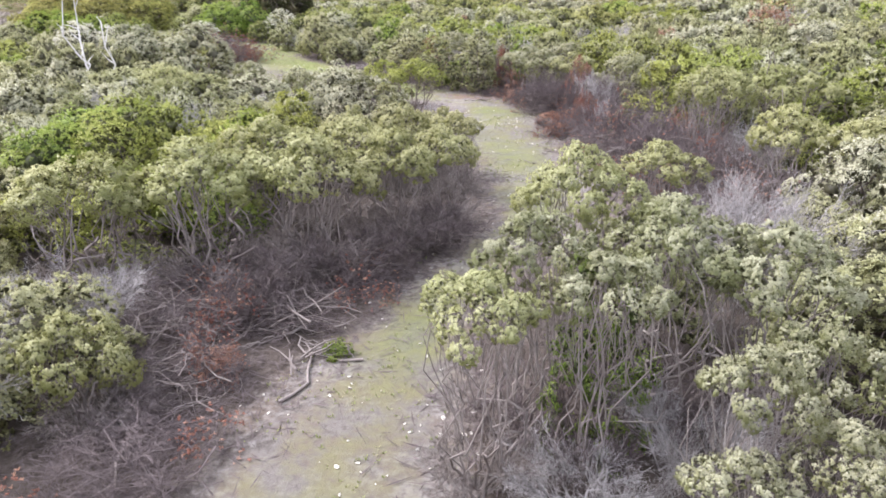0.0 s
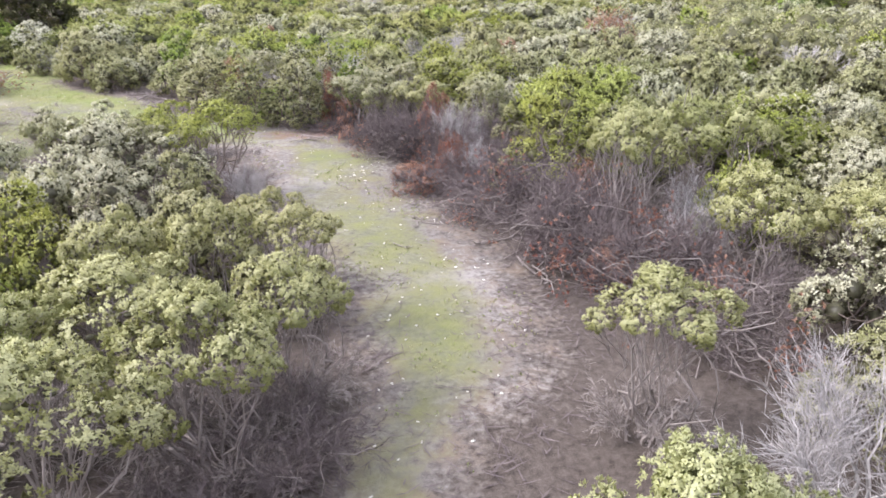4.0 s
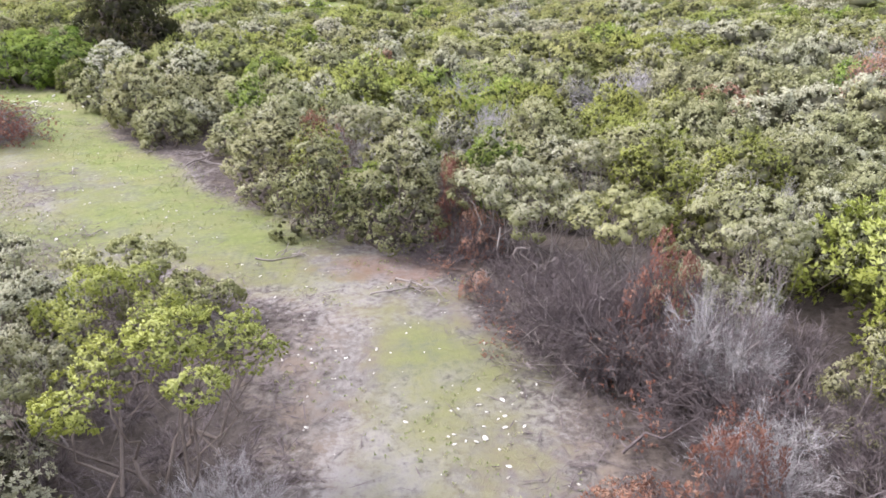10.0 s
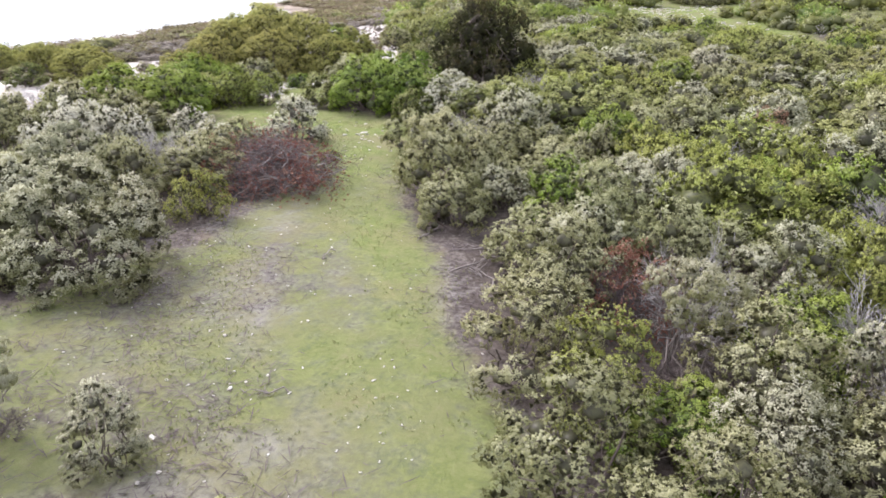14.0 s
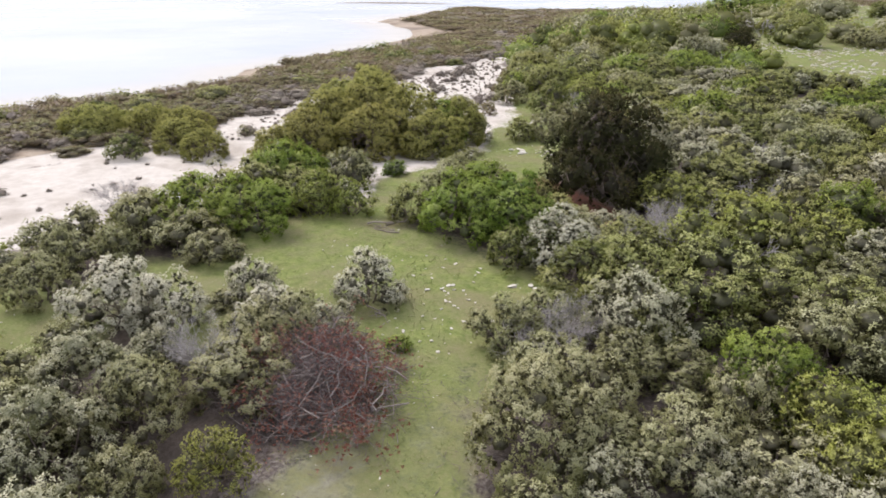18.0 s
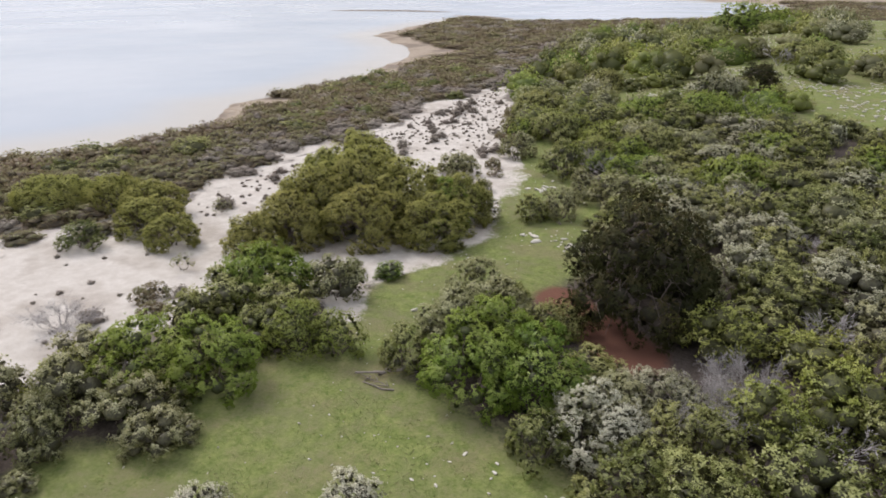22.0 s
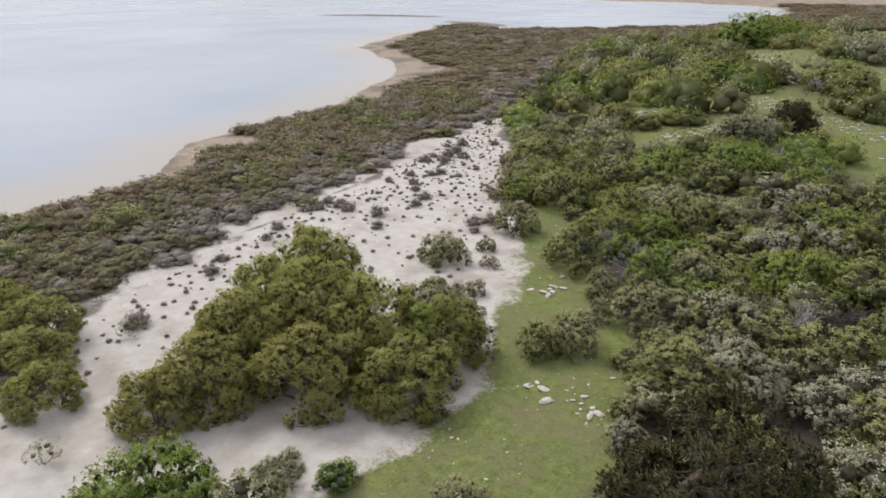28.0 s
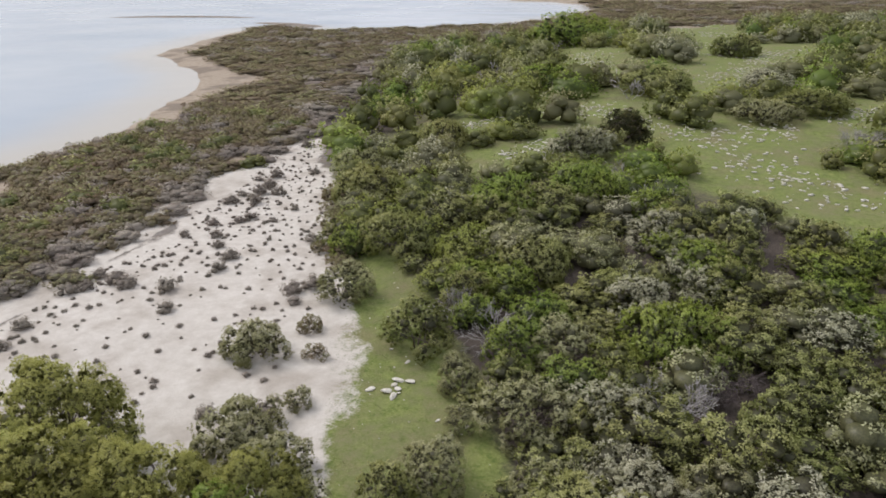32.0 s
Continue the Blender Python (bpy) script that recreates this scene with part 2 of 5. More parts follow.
def ground_material():
    """One soil sheet: litter under scrub, mossy grass, grey sandy wheel tracks, white salt sand and tidal mud, by what grows where."""
    m = Mat("heath_ground")
    grass, bare, sand, mud, red = (m.attr(k) for k in ("grass", "bare", "sand", "mud", "red"))
    big, mid, fine, grit = m.noise(0.35, 4), m.noise(1.6, 5, 0.6, None, 31.0), m.noise(9, 5, 0.65), m.noise(55, 4, 0.7)
    wob = m.math("MULTIPLY", m.math("SUBTRACT", mid, 0.5), 1.0)
    wob2 = m.math("MULTIPLY", m.math("SUBTRACT", fine, 0.5), 0.75)
    w = m.math("ADD", wob, wob2)
    litter = m.mix(m.ramp(fine, 0.3, 0.72), (0.052, 0.041, 0.035), (0.135, 0.112, 0.097))
    litter = m.mix(m.ramp(grit, 0.5, 0.75, 0, 0.5), litter, (0.24, 0.20, 0.17))
    turf = m.mix(m.ramp(mid, 0.32, 0.68), (0.124, 0.153, 0.053), (0.208, 0.220, 0.093))
    turf = m.mix(m.ramp(m.math("ADD", m.math("MULTIPLY", fine, 0.6), m.math("MULTIPLY", big, 0.45)), 0.44, 0.64, 0, 0.7), turf, (0.225, 0.203, 0.122))
    turf = m.mix(m.ramp(grit, 0.3, 0.55, 0.45, 0.0), turf, (0.10, 0.13, 0.03))
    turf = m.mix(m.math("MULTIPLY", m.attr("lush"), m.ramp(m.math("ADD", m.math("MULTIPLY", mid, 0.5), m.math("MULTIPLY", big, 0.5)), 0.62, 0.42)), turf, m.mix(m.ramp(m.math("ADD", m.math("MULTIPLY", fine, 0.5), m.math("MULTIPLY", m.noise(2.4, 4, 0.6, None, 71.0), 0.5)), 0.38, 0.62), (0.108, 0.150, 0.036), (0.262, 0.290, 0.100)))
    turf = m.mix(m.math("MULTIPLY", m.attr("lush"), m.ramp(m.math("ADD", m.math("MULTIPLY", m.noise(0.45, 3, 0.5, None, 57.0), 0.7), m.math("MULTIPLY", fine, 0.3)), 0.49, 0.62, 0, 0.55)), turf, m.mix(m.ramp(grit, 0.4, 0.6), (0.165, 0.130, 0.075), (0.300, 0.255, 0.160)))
    soil = m.mix(m.ramp(fine, 0.3, 0.7), (0.142, 0.124, 0.110), (0.230, 0.210, 0.192))
    soil = m.mix(m.ramp(grit, 0.55, 0.75, 0, 0.6), soil, (0.32, 0.295, 0.27))
    soil = m.mix(m.ramp(m.math("ADD", mid, m.math("MULTIPLY", grit, 0.3)), 0.58, 0.78, 0, 0.8), soil, (0.20, 0.155, 0.12))
    soil = m.mix(m.ramp(m.math("ADD", m.math("MULTIPLY", big, 0.6), m.math("MULTIPLY", fine, 0.4)), 0.50, 0.62, 0, 0.75), soil, (0.34, 0.315, 0.295))
    salt = m.mix(m.ramp(mid, 0.3, 0.7), (0.52, 0.475, 0.425), (0.65, 0.61, 0.56))
    salt = m.mix(m.ramp(fine, 0.45, 0.75, 0, 0.5), salt, (0.50, 0.45, 0.39))
    salt = m.mix(m.ramp(big, 0.50, 0.66, 0, 0.7), salt, (0.40, 0.35, 0.30))
    salt = m.mix(m.ramp(m.math("ADD", grit, m.math("MULTIPLY", big, 0.5)), 0.85, 1.0, 0, 0.6), salt, (0.25, 0.21, 0.18))
    silt = m.mix(m.ramp(mid, 0.3, 0.7), (0.29, 0.225, 0.17), (0.43, 0.365, 0.29))
    silt = m.mix(m.ramp(fine, 0.5, 0.75, 0, 0.5), silt, (0.46, 0.41, 0.35))
    silt = m.mix(m.ramp(m.noise(0.12, 5, 0.6, None, 17.0), 0.50, 0.60, 0, 0.75), silt, (0.19, 0.155, 0.125))
    c = m.mix(m.ramp(m.math("ADD", bare, m.math("MULTIPLY", w, 0.9)), 0.35, 0.65), litter, soil)
    c = m.mix(m.ramp(m.math("ADD", grass, w), 0.26, 0.80), c, turf)
    c = m.mix(m.ramp(m.math("ADD", red, m.math("MULTIPLY", w, 0.6)), 0.35, 0.8), c, (0.175, 0.085, 0.060))
    c = m.mix(m.ramp(m.math("ADD", sand, m.math("MULTIPLY", w, 0.7)), 0.38, 0.62), c, salt)
    c = m.mix(m.ramp(m.math("ADD", mud, m.math("MULTIPLY", w, 0.5)), 0.4, 0.6), c, silt)
    h = m.math("ADD", m.math("MULTIPLY", fine, 0.6), m.math("MULTIPLY", grit, 0.35))
    m.surface(c, 0.95, m.bump(h, 0.7, 0.06), 0.12)
    return m.m


def water_material():
    m = Mat("lagoon_water")
    col = m.mix(m.ramp(m.noise(0.02, 3), 0.35, 0.65), (0.32, 0.37, 0.43), (0.41, 0.445, 0.49))
    col = m.mix(m.ramp(m.attr("deep"), 0.0, 1.0), (0.44, 0.40, 0.34), col)
    p = m.surface(col, m.ramp(m.noise(0.03, 4, 0.5, None, 9.0), 0.4, 0.65, 0.16, 0.26), m.bump(m.noise(1.3, 3), 0.012, 0.05), 0.5)
    p.inputs["IOR"].default_value = 1.33
    return m.m


# ---- the plan: where track, clearings, sand, mud and water lie ----
# each strip: x, y, half-width, then the same for its other end
TRACK = [(-2.2, 2.0, 1.5, -1.2, 5.6, 1.6), (-1.2, 5.6, 1.6, -0.7, 8.0, 1.2), (-0.7, 8.0, 1.1, 0.3, 10.5, 0.95), (0.3, 10.5, 0.95, 2.0, 13.4, 1.15),
         (2.0, 13.4, 1.3, 2.7, 16.0, 1.5), (2.7, 16.0, 1.5, 2.3, 18.6, 1.8), (2.3, 18.6, 1.8, 1.6, 21.5, 1.8), (1.6, 21.5, 1.8, 1.6, 24.5, 2.0),
         (1.6, 24.5, 2.0, 1.0, 27.2, 1.7), (1.0, 27.2, 1.7, -2.5, 30.0, 1.9), (-2.5, 30.0, 1.9, -5.8, 32.0, 3.0), (-5.8, 32.0, 3.0, -7.8, 34.6, 3.6),
         (-7.8, 34.6, 3.6, -9.4, 37.8, 2.5), (-9.4, 37.8, 2.5, -11.3, 42.0, 1.7), (-5.0, 29.6, 1.2, -11.0, 28.2, 1.0), (-8.6, 31.6, 1.4, -9.9, 35.0, 1.0), (-10.2, 30.2, 1.5, -11.0, 33.4, 1.3), (-4.5, 28.6, 1.3, -9.0, 27.0, 1.2), (-6.0, 31.0, 1.8, -11.5, 29.0, 1.3), (-11.5, 29.0, 1.3, -18.0, 28.0, 1.4)]
MEADOW = [(-11.3, 42.0, 1.7, -13.6, 44.0, 2.7), (-13.6, 44.0, 2.7, -18.0, 45.8, 3.0), (-18.0, 45.8, 3.0, -21.3, 46.2, 2.6), (-12.6, 46.2, 2.2, -19.5, 48.2, 1.6),
          (-18.6, 42.3, 1.5, -22.5, 40.8, 1.2), (-17.2, 43.0, 1.4, -18.0, 39.5, 0.8), (-21.5, 36.4, 1.0, -27.0, 36.5, 1.4),
          (-20.6, 50.0, 1.2, -22.0, 53.5, 1.5), (-22.0, 53.5, 1.5, -22.0, 57.5, 2.8), (-22.0, 57.5, 2.8, -21.0, 62.5, 2.9), (-21.0, 62.5, 2.9, -21.5, 66.0, 2.5),
          (-21.5, 66.0, 2.5, -25.0, 72.0, 2.7), (-25.0, 72.0, 2.7, -28.6, 78.5, 2.0), (-28.6, 78.5, 2.0, -32.0, 85.5, 1.0)]
DOWNS = [(-28.0, 127.0, 3.0, -19.0, 117.0, 4.5), (-19.0, 117.0, 4.5, -12.0, 112.0, 5.0), (-12.0, 112.0, 5.0, -4.0, 100.0, 4.5), (-4.0, 100.0, 4.5, 3.0, 90.0, 3.0),
         (-12.0, 117.0, 4.0, -3.0, 127.0, 3.5), (-3.0, 127.0, 3.5, 8.0, 138.0, 3.5), (-14.0, 143.0, 4.0, 0.0, 190.0, 5.0), (-12.0, 165.0, 6.0, -20.0, 250.0, 10.0),
         (-31.0, 107.0, 3.0, -27.0, 111.0, 2.0), (-38.0, 117.0, 2.5, -33.0, 124.0, 2.5), (-30.0, 150.0, 4.0, -40.0, 190.0, 4.0)]
MUD_EDGE = [(-60, -40), (-55, 10), (-48.5, 35), (-43.5, 45), (-41.8, 53), (-43.9, 58), (-44.7, 65), (-46.5, 71), (-47.7, 80), (-49.5, 90), (-51.5, 101), (-53, 113), (-62, 141), (-77, 183), (-81, 216)]
HEATH_EDGE = [(-44, -40), (-40, 10), (-31.6, 37), (-29.3, 44.5), (-29.6, 50), (-27.5, 55), (-25, 59.5), (-26, 65), (-28.4, 70), (-30.4, 74), (-35, 83), (-37.8, 89), (-44.5, 101), (-52, 112), (-62.5, 141)]
SEA = [(-62, -300), (-66, 20), (-68.5, 55), (-67, 64), (-67, 76), (-74.5, 84), (-74.5, 91), (-77, 103), (-80, 113), (-88, 133), (-104, 154), (-131, 172), (-137, 184), (-146, 205),
       (-158, 238), (-160, 257), (-148, 262), (-128, 252), (-104, 272), (-84, 292), (-74, 340), (-71, 408), (-90, 480), (-160, 540), (-420, 640), (-1400, 760), (-1400, -300)]
WATER_Z = -0.75


def wave(x, y, s, k=0.0):
    """A cheap smooth noise, about -1 to 1, with lumps about s metres wide."""
    a, b = x / s * 2.2 + k, y / s * 2.2 - k * 1.7
    return (np.sin(a + 1.3 * np.sin(b * 0.7 + k)) + np.sin(b * 1.1 + 1.1 * np.sin(a * 0.8 - k)) + np.sin((a + b) * 0.63 + k * 3)) / 3


def strip_distance(x, y, strips):
    """How far a place lies outside the nearest strip (negative: inside)."""
    best = np.full(np.shape(x), 1e9)
    for x0, y0, r0, x1, y1, r1 in strips:
        dx, dy = x1 - x0, y1 - y0
        t = np.clip(((x - x0) * dx + (y - y0) * dy) / (dx * dx + dy * dy + 1e-9), 0, 1)
        best = np.minimum(best, np.hypot(x - x0 - t * dx, y - y0 - t * dy) - (r0 + t * (r1 - r0)))
    return best


def line_x(y, line):
    return np.interp(y, [p[1] for p in line], [p[0] for p in line])


def sea_distance(x, y):
    """Metres outside the shoreline; negative in the water."""
    x, y = np.asarray(x, float), np.asarray(y, float)
    x, y = x + 1.2 * wave(x, y, 17, 2.0) + 0.5 * wave(x, y, 5, 1.0), y + 1.2 * wave(x, y, 15, 5.0)
    inside, best = np.zeros(np.shape(x), bool), np.full(np.shape(x), 1e9)
    for (x0, y0), (x1, y1) in zip(SEA, SEA[1:] + SEA[:1]):
        dx, dy = x1 - x0, y1 - y0
        t = np.clip(((x - x0) * dx + (y - y0) * dy) / (dx * dx + dy * dy), 0, 1)
        best = np.minimum(best, np.hypot(x - x0 - t * dx, y - y0 - t * dy))
        if dy:
            inside ^= ((y0 > y) != (y1 > y)) & (x < x0 + (y - y0) * dx / dy)
    d = np.where(inside, -best, best)
    return d


def smooth(v, a, b):
    t = np.clip((v - a) / (b - a), 0, 1)
    return t * t * (3 - 2 * t)


def zones(x, y):
    """Track, meadow, sand, mud and heath at a place: distances in metres, all negative inside."""
    wob = 0.35 * wave(x, y, 2.3, 0.4) + 0.2 * wave(x, y, 0.9, 1.9)
    track, meadow = strip_distance(x, y, TRACK) + wob, strip_distance(x, y, MEADOW) + wob
    downs = strip_distance(x, y, DOWNS) + 1.2 * wave(x, y, 6, 3.0) + wob
    shore = sea_distance(x, y)
    xm, xh = line_x(y, MUD_EDGE), line_x(y, HEATH_EDGE)
    xm = np.where(y > 216, np.interp(y, [216, 236, 255, 300, 900], [-81, -45, 10, 160, 900]), xm)
    mud = x - xm + 0.9 * wave(x, y, 4, 1.0)
    sand = np.maximum(-(x - xm), x - xh) + 0.9 * wave(x, y, 4.5, 6.0) + 0.7 * wave(x, y, 1.5, 2.0)
    sand = np.where((y > 113) | (y < 0), 9.0, sand)
    return track, meadow, downs, shore, mud, sand


def height(x, y):
    """The ground's height."""
    x, y = np.asarray(x, float), np.asarray(y, float)
    shore = sea_distance(x, y)
    xm = np.where(y > 216, np.interp(y, [216, 236, 255, 300, 900], [-81, -45, 10, 160, 900]), line_x(y, MUD_EDGE))
    low = smooth(x, line_x(y, HEATH_EDGE) - 4, line_x(y, HEATH_EDGE) + 8) * smooth(x, xm - 4, xm + 10)
    hill = 2.6 * smooth(y, 80, 128) * smooth(x, -52, -22) + 1.2 * smooth(y, 120, 190) * smooth(x, -70, -20)
    east = 1.3 * smooth(x, 3, 26) + 1.5 * smooth(x, 20, 70)
    z = -0.35 * (1 - low) + hill * low + east * (1 - 0.5 * smooth(y, 80, 140))
    z = z + 0.06 * wave(x, y, 3.1, 0.3) + 0.10 * wave(x, y, 11, 4.0) + 0.02 * wave(x, y, 0.8, 2.0)
    return np.where(shore < 9, np.where(shore < 0, WATER_Z - 0.03 + 0.07 * shore, WATER_Z - 0.03 + (z - WATER_Z + 0.03) * smooth(shore, 0, 9)), z).clip(-3.0)


def z_at(x, y):
    return float(height(x, y))


# ---- mesh helpers ----
def mesh_from(name, verts, quads, material, tones=None, rnds=None, smooth_shade=False, normals=None):
    """A mesh out of arrays of corners and faces of four corners (or three and -1); materials: one, or (list, index per face)."""
    verts, quads = np.asarray(verts, np.float32), np.asarray(quads, np.int32)
    if normals is not None:  # leaves face outwards, and are shaded as the rounded clump that they make up
        face = np.cross(verts[quads[:, 1]] - verts[quads[:, 0]], verts[quads[:, 2]] - verts[quads[:, 0]])
        back = ((face * normals[quads[:, 0]]).sum(1) < 0)
        turned = np.where(quads[:, 3:] < 0, quads[:, [2, 1, 0, 3]], quads[:, ::-1])
        quads = np.where(back[:, None], turned, quads)
    me = bpy.data.meshes.new(name)
    me.vertices.add(len(verts))
    me.vertices.foreach_set("co", verts.ravel())
    corners = quads.ravel()[quads.ravel() >= 0]
    me.loops.add(len(corners))
    me.loops.foreach_set("vertex_index", corners)
    me.polygons.add(len(quads))
    me.polygons.foreach_set("loop_start", np.concatenate([[0], np.cumsum((quads >= 0).sum(1))[:-1]]).astype(np.int32))
    if isinstance(material, tuple):
        for one in material[0]:
            me.materials.append(one)
        me.polygons.foreach_set("material_index", np.asarray(material[1], np.int32))
    else:
        me.materials.append(material)
    if smooth_shade:
        me.polygons.foreach_set("use_smooth", np.ones(len(quads), bool))
    for key, values in (("tone", tones), ("rnd", rnds)):
        if values is not None:
            me.attributes.new(key, "FLOAT", "FACE").data.foreach_set("value", np.asarray(values, np.float32))
    me.update(calc_edges=True)
    if normals is not None:
        me.polygons.foreach_set("use_smooth", np.ones(len(quads), bool))
        me.attributes.new("custom_normal", "FLOAT_VECTOR", "POINT").data.foreach_set("vector", np.asarray(normals, np.float32).ravel())
    return me


def unit(v):
    return v / np.maximum(np.linalg.norm(v, axis=-1, keepdims=True), 1e-9)


def leaf_quads(pos, way, side, length, width, fold=0.25, plain=False):
    """Lozenge leaves from their feet, ways and side ways; plain: three-cornered."""
    nor = np.cross(way, side)
    length, width = np.reshape(length, (-1, 1)), np.reshape(width, (-1, 1))
    if plain:
        mid = pos + way * length * 0.35
        v = np.stack([mid + side * width * 0.6, pos + way * length, mid - side * width * 0.6], 1)
        q = np.arange(len(pos) * 3).reshape(-1, 3)
        return v.reshape(-1, 3), np.concatenate([q, np.full((len(q), 1), -1)], 1)
    mid = pos + way * length * 0.55 + nor * width * fold
    v = np.stack([pos, mid + side * width * 0.5, pos + way * length, mid - side * width * 0.5], 1)
    return v.reshape(-1, 3), np.arange(len(pos) * 4).reshape(-1, 4)


def tufts(rng, pos, axis, leaves, length, width, spread=(20, 70), plain=False):
    """Rosettes of leaves at places, round their axes; returns corners, faces and the tuft of each face."""
    n = len(pos)
    ref = np.where(np.abs(axis[:, 2:]) < 0.9, [[0, 0, 1.0]], [[1.0, 0, 0]])
    a = unit(np.cross(axis, ref))
    b = np.cross(axis, a)
    phi = (np.arange(leaves)[None] * 2.4 + rng.uniform(0, 6.3, (n, 1)) + rng.normal(0, 0.3, (n, leaves)))[..., None]
    tilt = np.radians(np.linspace(spread[0], spread[1], leaves)[None] + rng.normal(0, 9, (n, leaves)))[..., None]
    out = a[:, None] * np.cos(phi) + b[:, None] * np.sin(phi)
    way = unit(axis[:, None] * np.cos(tilt) + out * np.sin(tilt))
    side = unit(-a[:, None] * np.sin(phi) + b[:, None] * np.cos(phi))
    foot = pos[:, None] - axis[:, None] * length * 0.3 * rng.uniform(0, 1, (n, leaves, 1))
    size = rng.uniform(0.75, 1.2, (n, leaves))
    v, q = leaf_quads(foot.reshape(-1, 3), way.reshape(-1, 3), side.reshape(-1, 3), (size * length).ravel(), (size * width).ravel(), 0.25, plain)
    return v, q, np.repeat(np.arange(n), leaves)


def tube(points, r0, r1, sides=4):
    """A tapered limb along a bent line."""
    p = np.asarray(points, float)
    d = unit(np.gradient(p, axis=0))
    ref = np.array([0.31, 0.17, 0.94]) if abs(d[0][2]) < 0.8 else np.array([0.94, 0.1, 0.3])
    a = unit(np.cross(d, ref))
    b = np.cross(d, a)
    r = np.linspace(r0, r1, len(p))[:, None, None]
    ang = np.arange(sides) * 2 * math.pi / sides
    ring = p[:, None] + r * (a[:, None] * np.cos(ang)[None, :, None] + b[:, None] * np.sin(ang)[None, :, None])
    i, j = np.meshgrid(np.arange(len(p) - 1), np.arange(sides), indexing="ij")
    k = (j + 1) % sides
    q = np.stack([i * sides + j, i * sides + k, (i + 1) * sides + k, (i + 1) * sides + j], -1).reshape(-1, 4)
    return ring.reshape(-1, 3), q


def bent(rng, a, b, n=4, sag=0.12):
    """A crooked line from a to b."""
    a, b = np.asarray(a, float), np.asarray(b, float)
    t = np.linspace(0, 1, n)[:, None]
    p = a + (b - a) * t
    size = np.linalg.norm(b - a)
    off = rng.normal(0, sag * size, 3)
    return p + np.sin(t * math.pi) * off + np.concatenate([np.zeros((1, 3)), rng.normal(0, 0.055 * size, (n - 2, 3)), np.zeros((1, 3))])


def join(pieces):
    """Pieces of (corners, faces) as one pair."""
    v, q, n = [], [], 0
    for a, b in pieces:
        v.append(a)
        q.append(np.where(b < 0, -1, b + n))
        n += len(a)
    return np.concatenate(v), np.concatenate(q)

# ---- plants ----
# clumps in a crown, lobes in a clump, tufts in a lobe, leaves in a tuft and leaf length in metres, at six levels of detail
LEVELS = {"near": (15, 20, 13, 7, 0.043), "fine": (15, 20, 11, 6, 0.060), "middle": (14, 16, 10, 6, 0.064), "far": (12, 10, 7, 5, 0.105), "distant": (10, 6, 6, 4, 0.155), "speck": (8, 3, 6, 3, 0.25)}
FORM = {  # lowest clumps as a share of the height, how far the clumps close up, leaf width by its length, stems
    "A": (0.0, 1.28, 0.46, 7), "O": (0.06, 1.20, 0.44, 7), "W": (0.04, 1.20, 0.46, 7), "G": (0.0, 1.34, 0.46, 6), "Y": (0.04, 1.26, 0.34, 6),
    "T": (0.05, 1.42, 0.40, 6), "K": (0.0, 1.45, 0.20, 1), "L": (0.42, 0.90, 0.44, 8), "V": (0.42, 0.86, 0.46, 7), "Q": (0.40, 0.72, 0.36, 5),
    "N": (0.03, 1.24, 0.44, 6), "B": (0.04, 1.05, 0.50, 6), "M": (0.02, 1.05, 0.45, 6), "J": (0.35, 0.8, 0.45, 3)}
W0, H0 = 2.4, 1.9  # the size at which every plant is drawn up
BALL = np.array([[0, 0, 1.0]] + [[math.cos(k * 1.2566) * 0.894, math.sin(k * 1.2566) * 0.894, 0.447] for k in range(5)] + [[math.cos(k * 1.2566 + 0.628) * 0.894, math.sin(k * 1.2566 + 0.628) * 0.894, -0.447] for k in range(5)] + [[0, 0, -1.0]])
BALL_FACES = np.array([[0, k + 1, (k + 1) % 5 + 1, -1] for k in range(5)] + [[k + 1, k + 6, (k + 1) % 5 + 1, -1] for k in range(5)] + [[k + 6, (k + 1) % 5 + 6, (k + 1) % 5 + 1, -1] for k in range(5)] + [[k + 6, 11, (k + 1) % 5 + 6, -1] for k in range(5)])


